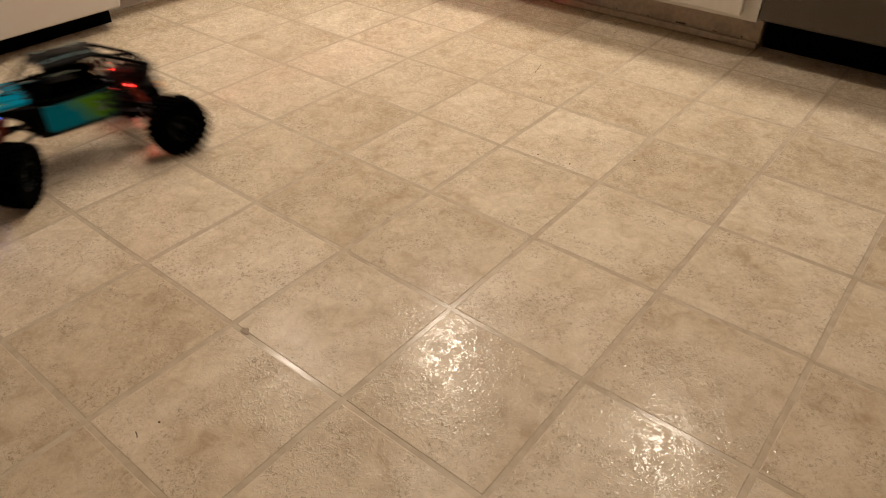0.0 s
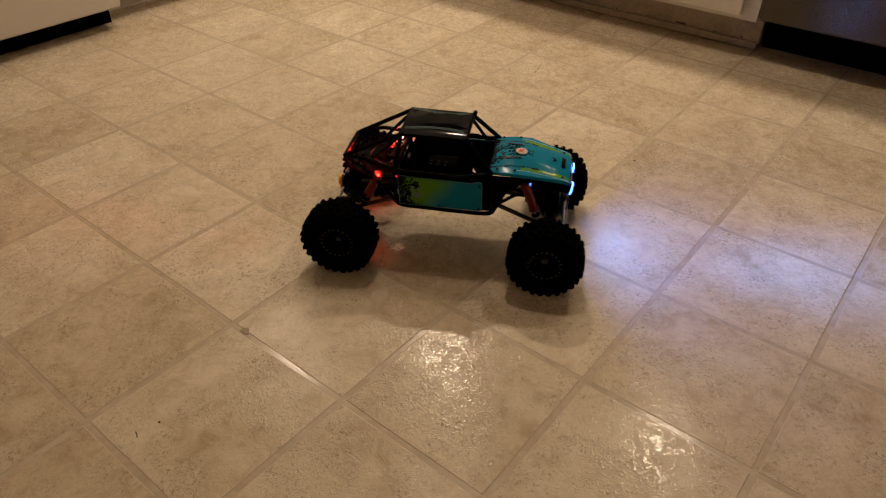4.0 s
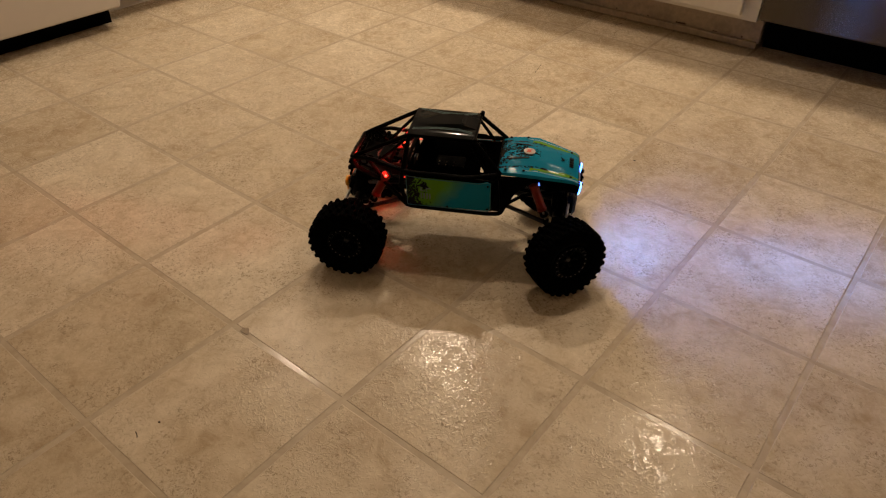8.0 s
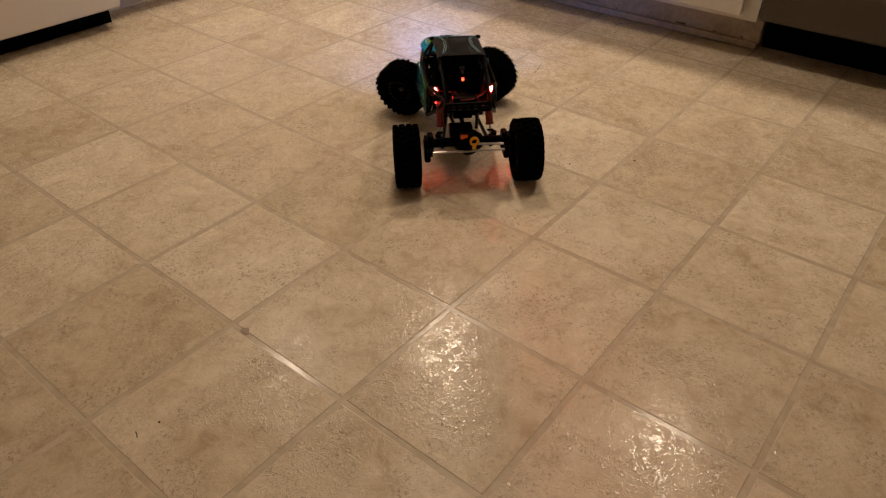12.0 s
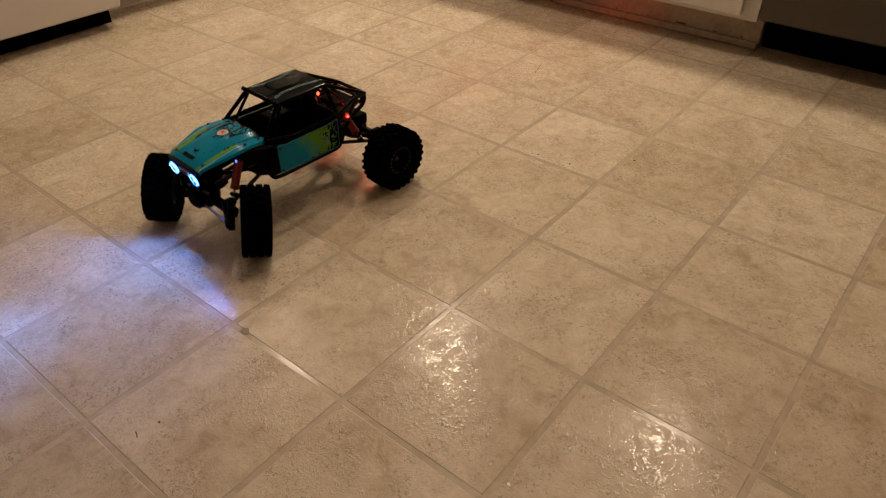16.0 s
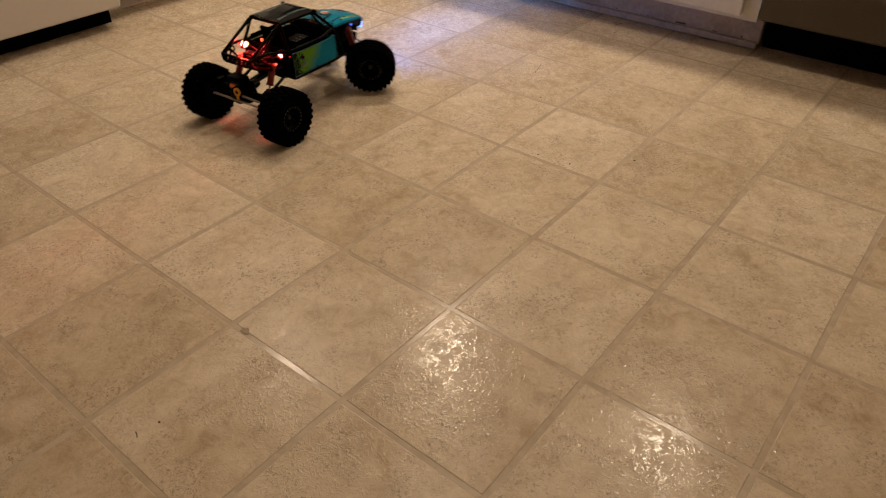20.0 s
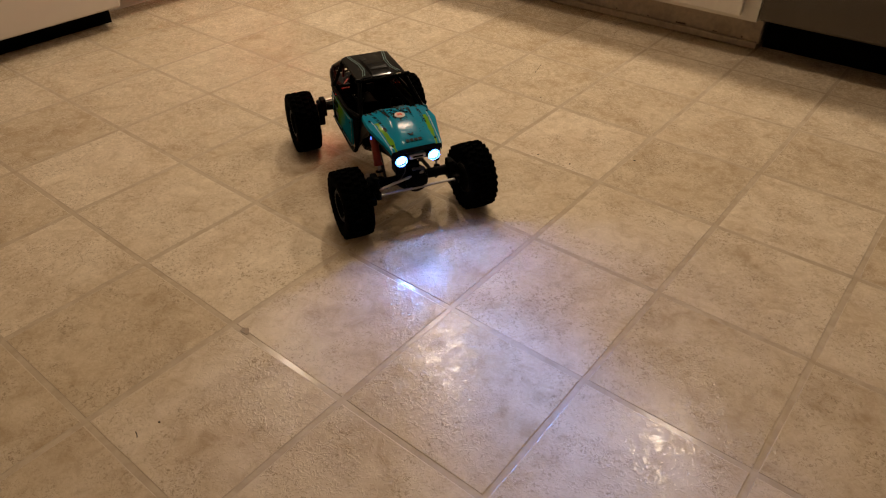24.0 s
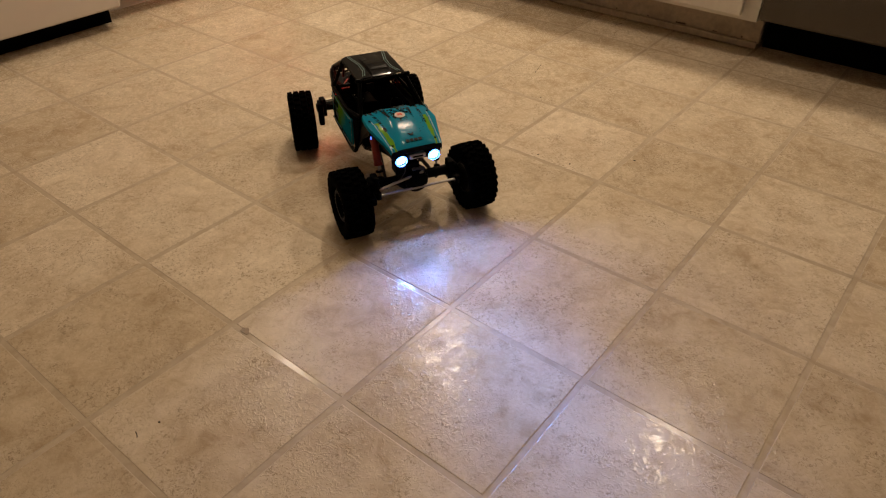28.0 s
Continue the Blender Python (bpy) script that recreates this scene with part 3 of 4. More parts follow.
# bright screw heads stand in for two rows of small cockpit glints
for i in range(3):
    for j in range(2):
        part("screw", lathe([(0.0011, 0.0), (0.0011, 0.0010), (0.0004, 0.0014)], 8, "Z"), CHROME, car).matrix_basis = pose(-0.028 + 0.011 * i, -0.036 + 0.009 * j, 0.152)
part("speed_controller", box(-0.030, 0.004, 0.008, 0.040, 0.128, 0.146, 0.002), BLACK, car)

# tube chassis
RB, RF = (-0.0705, 0.040, 0.200), (0.0239, 0.040, 0.1985)
HR, TAIL = (0.066, 0.0545, 0.155), (-0.160, 0.037, 0.154)
SBF, SBR = (0.073, 0.070, 0.098), (-0.0715, 0.063, 0.0925)


def m_(p, s):
    return (p[0], p[1] * s, p[2])


def cage_side(s):
    r = 0.0033
    cage = {
        "roof_tube": bend([m_(HR, s), m_(RF, s), m_(RB, s), m_(TAIL, s), (-0.154, s * 0.040, 0.138), (-0.112, s * 0.046, 0.122)], 0.008),
        "belt_tube": bend([m_(HR, s), (0.020, s * 0.063, 0.150), (-0.070, s * 0.061, 0.150), (-0.125, s * 0.050, 0.160), m_(TAIL, s)], 0.010),
        "sill_tube": bend([(0.066, s * 0.056, 0.150), m_(SBF, s), (0.050, s * 0.070, 0.0955), m_(SBR, s), (-0.108, s * 0.047, 0.121), (-0.151, s * 0.040, 0.138)], 0.010),
        "rear_pillar": [m_(RB, s), (-0.078, s * 0.060, 0.150), (-0.082, s * 0.056, 0.120), m_(SBR, s)],
        "windscreen_brace": [(0.018, s * 0.040, 0.198), (0.046, s * 0.052, 0.152)],
        "front_brace": [(0.073, s * 0.050, 0.100), (0.100, s * 0.046, 0.118), (0.165, s * 0.034, 0.128)],
        "tail_brace": [(-0.142, s * 0.037, 0.160), (-0.110, s * 0.046, 0.124)],
        "seat_brace": [(-0.070, s * 0.040, 0.198), (-0.115, s * 0.030, 0.152)],
    }
    for nm, pts in cage.items():
        part(nm, tube(pts, r if "brace" not in nm else 0.0026, 8), BLACK, car, "", True)
    part("roof_knob", lathe([(0.002, -0.005), (0.0036, -0.0035), (0.0036, 0.0035), (0.002, 0.005)], 12), BLACK, car).matrix_basis = pose(0.026, s * 0.043, 0.2005)
    # side panel, with a stepped top edge at the front corner
    out = [(-0.0705, s * 0.0640, 0.0965), (0.050, s * 0.0685, 0.0985), (0.0545, s * 0.0685, 0.104), (0.0535, s * 0.0672, 0.1455), (0.049, s * 0.0668, 0.1475), (0.037, s * 0.0665, 0.1440), (-0.045, s * 0.0645, 0.1440), (-0.0720, s * 0.0635, 0.1455)]
    pan = part("side_panel", plate(out if s > 0 else out[::-1], 0.0016, 0.0004), SIDE_SKIN, car, "green to teal printed side panel")
    for px, pz in ((0.050, 0.142), (0.050, 0.103), (-0.064, 0.141), (-0.064, 0.101), (-0.01, 0.101)):
        part("screw", lathe([(0.0016, 0.0), (0.0016, 0.0010), (0.0005, 0.0014)], 8), INK, pan).matrix_basis = pose(px, s * (0.0665 + 0.0022 + 0.012 * px), pz, 0, 0, 0 if s > 0 else 180)
    def mark(x0, x1, z0, z1):
        ya, yb = s * (0.0668 + 0.0375 * (x0 + 0.049) / 1.0), s * (0.0668 + 0.0375 * (x1 + 0.049) / 1.0)
        part("print_bar", plate([(x0, ya, z0), (x1, yb, z0), (x1, yb, z1), (x0, ya, z1)][::s], 0.0003), PRINT, pan, "pale print on the side panel")
    for i in range(4):
        mark(-0.0500 + i * 0.0042, -0.0476 + i * 0.0042, 0.1100, 0.1195)
    for x0, x1, z0, z1 in ((-0.0500, -0.0440, 0.1225, 0.1242), (-0.0500, -0.0482, 0.1243, 0.1290), (-0.0420, -0.0402, 0.1225, 0.1290), (-0.0400, -0.0345, 0.1272, 0.1290)):
        mark(x0, x1, z0, z1)
    part("panel_edge", tube([(x, y + s * 0.0014, z) for x, y, z in out + out[:1]], 0.0006, 6), PANEL_EDGE, pan, "pale teal edge of the side panel")
    # black front quarter between panel and hood
    part("front_quarter", plate([(0.055, s * 0.066, 0.099), (0.074, s * 0.069, 0.100), (0.088, s * 0.060, 0.128), (0.112, s * 0.056, 0.146), (0.110, s * 0.056, 0.154), (0.066, s * 0.055, 0.153), (0.055, s * 0.065, 0.146)][::s], 0.0014), BLACK, car)
    part("nose_side", plate([(0.108, s * 0.053, 0.146), (0.168, s * 0.041, 0.130), (0.176, s * 0.040, 0.126), (0.177, s * 0.041, 0.143), (0.112, s * 0.055, 0.155)][::s], 0.0014), BLACK, car)
    part("tub_side", plate([(-0.070, s * 0.060, 0.094), (0.055, s * 0.063, 0.096), (0.055, s * 0.060, 0.146), (-0.070, s * 0.058, 0.146)][::s], 0.002), BLACK, car)
    part("door_mesh", plate([(0.052, s * 0.0565, 0.150), (-0.066, s * 0.0570, 0.151), (-0.066, s * 0.0545, 0.160), (0.030, s * 0.0530, 0.160)][::s], 0.0012), CABIN, car)
    # seat
    seat = part("seat", box(-0.045, -0.010, s * 0.022 - 0.016, s * 0.022 + 0.016, 0.130, 0.140, 0.004), BLACK, car, "black moulded bucket seat")
    part("seat_back", plate([(-0.046, s * 0.022 - 0.016, 0.134), (-0.046, s * 0.022 + 0.016, 0.134), (-0.058, s * 0.022 + 0.013, 0.178), (-0.058, s * 0.022 - 0.013, 0.178)], 0.008, 0.002), CABIN, seat)


mirrored(cage_side)
for nm, pts in {
    "roof_front_bar": [(0.024, -0.040, 0.1985), (0.024, 0.040, 0.1985)],
    "roof_rear_bar": [(-0.0705, -0.040, 0.200), (-0.0705, 0.040, 0.200)],
    "tail_bar": [(-0.160, -0.037, 0.154), (-0.160, 0.037, 0.154)],
    "dash_bar": [(0.062, -0.055, 0.154), (0.062, 0.055, 0.154)],
    "tail_lower_bar": [(-0.153, -0.040, 0.138), (-0.153, 0.040, 0.138)],
    "seat_bar": [(-0.078, -0.059, 0.150), (-0.078, 0.059, 0.150)],
    "nose_bar": [(0.165, -0.036, 0.127), (0.165, 0.036, 0.127)],
}.items():
    part(nm, tube(pts, 0.0032, 8), BLACK, car, "", True)
part("dashboard", plate([(0.060, -0.050, 0.150), (0.060, 0.050, 0.150), (0.040, 0.046, 0.128), (0.040, -0.046, 0.128)], 0.006, 0.002), CABIN, car)
part("steering_wheel", lathe([(0.0105, -0.0015), (0.0125, -0.0015), (0.0125, 0.0015), (0.0105, 0.0015)], 20, "X", False), BLACK, car).matrix_basis = pose(0.030, 0.022, 0.150, 0, -30, 0)
part("firewall", plate([(-0.072, -0.056, 0.096), (-0.072, 0.056, 0.096), (-0.0745, 0.043, 0.146), (-0.0745, -0.043, 0.146)], 0.002), CABIN, car)
part("rear_tray", plate([(-0.080, -0.046, 0.122), (-0.080, 0.046, 0.122), (-0.150, 0.034, 0.140), (-0.150, -0.034, 0.140)], 0.003), BLACK, car, "black rear tray with cut-outs")


def drilled_plate(n, cell, tall, hole, thick):
    """A strip of n cells along y, each with a round hole."""
    bm = bmesh.new()
    seg = 12
    for i in range(n):
        cy = (i - (n - 1) / 2) * cell
        for x in (0.0, thick):
            inner = [bm.verts.new((x, cy + hole * math.cos(2 * math.pi * k / seg), hole * math.sin(2 * math.pi * k / seg))) for k in range(seg)]
            outer = []
            for k in range(seg):
                c, d = math.cos(2 * math.pi * k / seg), math.sin(2 * math.pi * k / seg)
                f = min(cell / 2 / max(abs(c), 1e-6), tall / 2 / max(abs(d), 1e-6))
                outer.append(bm.verts.new((x, cy + f * c, f * d)))
            for k in range(seg):
                bm.faces.new((inner[k], outer[k], outer[(k + 1) % seg], inner[(k + 1) % seg]))
            if x == 0.0:
                first = inner, outer
        for a, b in zip(first, (inner, outer)):
            for k in range(seg):
                bm.faces.new((a[k], a[(k + 1) % seg], b[(k + 1) % seg], b[k]))
    bmesh.ops.recalc_face_normals(bm, faces=bm.faces[:])
    return bm


part("rear_plate", drilled_plate(5, 0.0130, 0.0150, 0.0044, 0.002), BLACK, car, "black rear plate with round holes").matrix_basis = pose(-0.1590, 0, 0.1460, 0, 28, 0)
for s_ in (1, -1):
    part("tail_gusset", drilled_plate(3, 0.0120, 0.0130, 0.0040, 0.0016), BLACK, car, "drilled side plate at the tail").matrix_basis = pose(-0.142, s_ * 0.0395, 0.1490, 0, 0, 90) @ pose(0, 0, 0, -22, 0, 0)
for i in range(5):
    y = -0.024 + 0.012 * i
    part("tray_rib", box(-0.146, -0.092, y - 0.0015, y + 0.0015, 0.134 + 0.0, 0.139, 0.0006, 1), BLACK, car)
part("battery_strap", box(-0.125, -0.105, -0.022, 0.022, 0.128, 0.148, 0.003), BLACK, car)


def roof_panel():
    xs = [-0.072, -0.055, -0.030, 0.000, 0.024]
    ys = [-0.0425, -0.034, -0.018, -0.016, 0.0, 0.016, 0.018, 0.034, 0.0425]
    rows = []
    for i, x in enumerate(xs):
        row = []
        for y in ys:
            z = 0.2055 - 0.0016 * (x + 0.07) / 0.09
            scoop = abs(y) < 0.017 and i in (1, 2, 3)
            z += {1: 0.001, 2: 0.004, 3: 0.0065}.get(i, 0) if scoop else 0
            z -= 0.0028 if abs(y) > 0.037 else 0
            row.append((x, y, z))
        rows.append(row)
    roof = part("roof_panel", grid_skin(rows, 0.0012), BLACK_GLOSS, car, "smoked black roof panel with raised scoop", True)
    part("scoop_slot", plate([(0.0020, -0.0145, 0.2108), (0.0075, -0.0135, 0.2092), (0.0075, 0.0135, 0.2092), (0.0020, 0.0145, 0.2108)], 0.0006), INK, roof, "dark mouth of the roof scoop")
    for s in (1, -1):
        for dy in (0.0, 0.0035):
            pts = [(-0.066, s * (0.034 - dy), 0.2068), (-0.030, s * (0.026 - dy), 0.2062), (0.000, s * (0.026 - dy), 0.2057), (0.020, s * (0.033 - dy), 0.2053)]
            part("stripe", tube(pts, 0.0005, 5), STRIPE, roof, "thin pale teal roof stripe")


roof_panel()


def hood_panel():
    stations = [  # x, half width, edge height, crown height
        (0.062, 0.0530, 0.1545, 0.1620), (0.075, 0.0560, 0.1560, 0.1650), (0.095, 0.0580, 0.1565, 0.1665), (0.115, 0.0585, 0.1565, 0.1650),
        (0.135, 0.0535, 0.1525, 0.1605), (0.155, 0.0480, 0.1485, 0.1555), (0.172, 0.0445, 0.1455, 0.1505), (0.178, 0.0425, 0.1420, 0.1460), (0.1795, 0.0415, 0.1370, 0.1385)]
    rows = []
    for x, w, ze, zc in stations:
        row = []
        r = 0.52 - 3.4 * (x - 0.062) if x < 0.108 else 0.364 + 4.6 * (x - 0.108)
        for k in (-1.0, -0.97, -0.86, -r - 0.09, -r, -r * 0.5, 0.0, r * 0.5, r, r + 0.09, 0.86, 0.97, 1.0):
            a = abs(k)
            z = ze + (zc - ze) * (1.0 if a < r - 0.01 else 0.95 if a < r + 0.01 else 0.52 if a < r + 0.1 else 0.5 if a < 0.9 else 0.35)
            z -= 0.004 if a == 1.0 else 0
            row.append((x, k * w, z))
        rows.append(row)
    hood = part("hood", grid_skin(rows, 0.0012), HOOD_SKIN, car, "glossy teal hood with lime stripes and black print", True)
    bd = part("badge", lathe([(0.0086, 0.0), (0.0086, 0.0012), (0.0005, 0.0014)], 24, "Z"), BADGE_WHITE, hood, "round white badge with red mark")
    bd.matrix_basis = pose(0.103, 0, 0.1662, 0, 3, 0)
    part("badge_mark", plate([(-0.004, -0.004, 0.0015), (0.003, -0.0045, 0.0015), (0.0015, 0.0, 0.0015), (0.0045, 0.004, 0.0015), (-0.0035, 0.003, 0.0015)], 0.0003), BADGE_RED, bd)
    for i in range(4):
        y = -0.0135 + i * 0.0070
        part("letter_bar", plate([(0.1630, y, 0.15355), (0.1690, y, 0.15190), (0.1690, y + 0.0052, 0.15190), (0.1630, y + 0.0052, 0.15355)], 0.0010), INK, hood, "black lettering bar on the hood")
    part("hood_mark", plate([(0.150, -0.005, 0.1574), (0.1555, -0.002, 0.1560), (0.1555, 0.002, 0.1560), (0.150, 0.005, 0.1574), (0.1525, 0.0, 0.1568)], 0.0010), INK, hood)
    for s in (1, -1):
        for x, y, z in ((0.166, 0.036, 0.1492), (0.098, 0.050, 0.1622), (0.072, 0.048, 0.1612)):
            part("screw", lathe([(0.0020, 0.0), (0.0020, 0.0012), (0.0006, 0.0018)], 8, "Z"), INK, hood).matrix_basis = pose(x, s * y, z)
        part("hood_vent", plate([(0.080, s * 0.020, 0.1655), (0.104, s * 0.017, 0.1668), (0.104, s * 0.020, 0.1664), (0.082, s * 0.024, 0.1650)][::s], 0.0008), INK, hood)


hood_panel()

# nose: bumper plate, headlights, winch fairlead
part("nose_plate", box(0.160, 0.1650, -0.038, 0.038, 0.116, 0.139, 0.002), BLACK, car)
part("radiator_box", box(0.130, 0.158, -0.030, 0.030, 0.112, 0.140, 0.004), BLACK, car)
lead = part("fairlead", box(0.165, 0.181, -0.0135, 0.0135, 0.1270, 0.1350, 0.0015), CHROME, car, "bright winch fairlead between the headlights")
part("fairlead_slot", box(0.1805, 0.1815, -0.009, 0.009, 0.1292, 0.1328, 0.0004, 1), INK, lead)
for s in (1, -1):
    hl = part("headlight", lathe([(0.0092, -0.006), (0.0096, 0.0100), (0.0084, 0.0105), (0.0078, 0.0100), (0.0076, 0.0055), (0.0022, 0.0050), (0.0021, -0.0046), (0.0004, -0.0048)], 28, "X"), BLACK, car, "round black headlight housing", True)
    hl.matrix_basis = pose(0.1718, s * 0.0276, 0.1290, 0, 10, 0)
    # added glow on the bore wall, so no dark hole shows
    part("glow_sleeve", lathe([(0.00215, 0.0052), (0.00205, 0.0052), (0.00200, -0.0040), (0.00210, -0.0040)], 14, "X", False), LED_WHITE, hl, "glowing sleeve added inside the headlight bore")
    part("led_core", lathe([(0.0020, -0.0046), (0.0019, -0.0043), (0.0003, -0.0042)], 14, "X"), LED_CORE, hl, "glowing blue-white headlight core")
    part("reflector", lathe([(0.0022, 0.0053), (0.0022, 0.0058), (0.0050, 0.0062), (0.0052, 0.0057)], 24, "X", False), LED_WHITE, hl, "bright ring of the headlight reflector")
    # the next two rings only imitate blue bloom round the lamp
    part("bloom_edge", lathe([(0.0052, 0.0058), (0.0052, 0.0063), (0.0076, 0.0066), (0.0076, 0.0060)], 24, "X", False), BLOOM_RIM, hl, "inner blue ring drawn for the headlight bloom")
    part("bloom_ring", lathe([(0.0080, 0.0100), (0.0084, 0.0106), (0.0096, 0.0101), (0.0098, 0.0080), (0.0093, 0.0080)], 24, "X", False), BLOOM_HALO, hl, "outer blue ring drawn for the headlight bloom")
    part("side_led", box(0.121, 0.123, s * 0.0562, s * 0.0562 + s * 0.0012, 0.1440, 0.1480) if s > 0 else box(0.121, 0.123, s * 0.0574, s * 0.0562, 0.1440, 0.1480), LED_BLUE, car, "tiny blue lamp under the hood")

# winch line from the nose down to the axle
part("winch_line", tube(bend([(0.176, -0.020, 0.126), (0.180, -0.022, 0.105), (0.176, -0.030, 0.092)]), 0.0007, 6), GUN, car)

# tail lamps and red under-glow
for s in (1, -1):
    t = part("tail_lamp", lathe([(0.0050, -0.0036), (0.0064, -0.0036), (0.0066, 0.0030), (0.0040, 0.0068), (0.0004, 0.0070), (0.0004, 0.0062), (0.0036, 0.0060), (0.0050, 0.0020)], 18, "X", False), CUP, car, "small dark red tail lamp cup", True)
    t.matrix_basis = pose(-0.0895, s * 0.0515, 0.1480, 0, 14 if s > 0 else -4, 44 if s > 0 else 0) @ Matrix.Scale(1.4, 4)
    part("cup_liner", lathe([(0.0051, -0.0035), (0.0048, -0.0034), (0.0048, 0.0002), (0.0051, 0.0002)], 18, "X", False), BLACK, t)
    part("tail_lens", lathe([(0.0047, 0.0), (0.0040, -0.0012), (0.0015, -0.0018), (0.0015, 0.0002)], 16, "X", False), LED_RED, t, "glowing red tail lens")
    part("lamp_bore", lathe([(0.0015, 0.0003), (0.0018, 0.0003), (0.0018, 0.0056), (0.0015, 0.0056)], 14, "X", False), BLACK, t)
    part("tail_core", lathe([(0.0014, 0.0056), (0.0013, 0.0053), (0.0003, 0.0052)], 12, "X"), LED_TAIL, t, "bright red core of the tail lamp")
    g = part("shock_lamp", lathe([(0.0022, 0.0), (0.0018, s * 0.0014), (0.0004, s * 0.0018)], 12), LED_SHOCK, car, "tiny red lamp at the shock top")
    g.matrix_basis = pose(-0.1062, s * 0.0500, 0.1330)
    u = part("rock_light", lathe([(0.0062, 0.0065), (0.0076, 0.0065), (0.0076, -0.0025), (0.0066, -0.0025), (0.0062, 0.0050), (0.0003, 0.0052)], 14, "Z", False), BLACK, car, "small black cup of the rock light")
    u.matrix_basis = pose(-0.1405, s * 0.050, 0.0840) @ Matrix.Scale(0.7, 4)
    part("rock_light_lens", lathe([(0.0060, 0.0048), (0.0060, 0.0042), (0.0003, 0.0036)], 14, "Z", False), LED_ROCK, u, "glowing red lens facing the floor")
    part("marker_strip", box(-0.082, -0.072, s * 0.0585 - 0.001, s * 0.0585 + 0.001, 0.1385, 0.1398), LED_DIM, car, "thin red light strip")
bead = part("status_lamp", lathe([(0.0004, -0.0028), (0.0018, -0.0022), (0.0023, 0.0), (0.0023, 0.0012), (0.0017, 0.0028), (0.0004, 0.0034)], 14, "Z"), LED_AMBER, car, "small amber-red lamp on the receiver mast", True)
bead.matrix_basis = pose(-0.087, 0, 0.1662)
part("lamp_post", tube([(0, 0, -0.003), (0, 0, -0.024)], 0.0022, 8), BLACK, bead)
part("receiver", box(-0.098, -0.078, -0.012, 0.012, 0.132, 0.144, 0.002), BLACK, car, "black receiver box behind the cockpit")
part("wiring", tube(bend([(-0.082, -0.050, 0.146), (-0.095, -0.030, 0.136), (-0.090, 0.010, 0.142), (-0.082, 0.050, 0.146)]), 0.0012, 6), RED_ANO, car, "red wire across the rear tray")
part("wiring", tube(bend([(-0.100, -0.035, 0.142), (-0.130, -0.012, 0.146), (-0.120, 0.025, 0.143)]), 0.0012, 6), RED_ANO, car, "red wire across the rear tray")

# recovery hook at the rear axle
hook = part("tow_hook", lathe([(0.0045, -0.002), (0.0085, -0.002), (0.0085, 0.002), (0.0045, 0.002)], 18, "X", False), YELLOW, car, "yellow tow ring at the rear axle")
hook.matrix_basis = pose(-0.180, -0.009, 0.092)
part("hook_shank", box(-0.0015, 0.0015, -0.0035, 0.0035, -0.016, -0.007, 0.0008, 1), YELLOW, hook)
part("hook_strap", box(-0.176, -0.170, 0.001, 0.015, 0.094, 0.102, 0.002), ORANGE, car, "orange plastic strap beside the tow ring")

# where the crumbs lie
CRUMBS = [(0.0155, 0.5502, 0.0022), (-0.0754, 0.4608, 0.0022), (-0.1425, 0.4539, 0.0018), (-0.2765, 0.6741, 0.0015), (-0.148, -0.3822, 0.0016), (-0.4429, 1.147, 0.002), (-0.2375, 0.9555, 0.0012)]
STAINS = [(-0.194, -0.2163, 0.0075)]
HAIRS = [(-0.3676, 0.8029, 0.0516, 106), (-0.3601, 1.2019, 0.0285, 77), (-0.1532, -0.4099, 0.0096, -20)]


# ------------------------------------------------------------------ crumbs and stains on the floor
def crumb(x, y, r, label="small dark crumb on the vinyl floor"):
    b = bmesh.new()
    bmesh.ops.create_icosphere(b, subdivisions=1, radius=r)
    for v in b.verts:
        v.co = Vector((v.co.x * 1.2, v.co.y * 0.8, max(-0.3 * r, v.co.z * 0.5))) * (1 + 0.25 * noise.noise(v.co * 900 + Vector((x, y, 0)) * 50))
    lo = min(v.co.z for v in b.verts)
    for v in b.verts:
        v.co.z -= lo
    c = solid("crumb", b, CRUMB, label, "crumb", group="floor crumbs")
    c.matrix_basis = pose(x, y, 0.0002, 0, 0, (x * 997) % 180)


for cx, cy, cr in CRUMBS:
    crumb(cx, cy, cr)
for hx, hy, hl, ha in HAIRS:
    c, s = math.cos(radians(ha)), math.sin(radians(ha))
    solid("stray_fibre", tube(bend([(hx - c * hl / 2, hy - s * hl / 2, 0.0008), (hx, hy + 0.001, 0.0012), (hx + c * hl / 2, hy + s * hl / 2, 0.0008)]), 0.0006, 5), CRUMB,
          "thin dark fibre on the vinyl floor", "fibre")

def stain(x, y, r, mat, label):
    rng = random.Random(int(x * 1e4))
    pts = [(x + r * (1 + rng.uniform(-0.3, 0.3)) * math.cos(a), y + 0.7 * r * (1 + rng.uniform(-0.3, 0.3)) * math.sin(a), 0.0001) for a in [2 * math.pi * i / 11 for i in range(11)]]
    solid("floor_stain", plate(pts, 0.0004), mat, label, "stain")


for sx, sy_, r in STAINS:
    stain(sx, sy_, r, STAIN, "brown gummy stain on the vinyl joint")

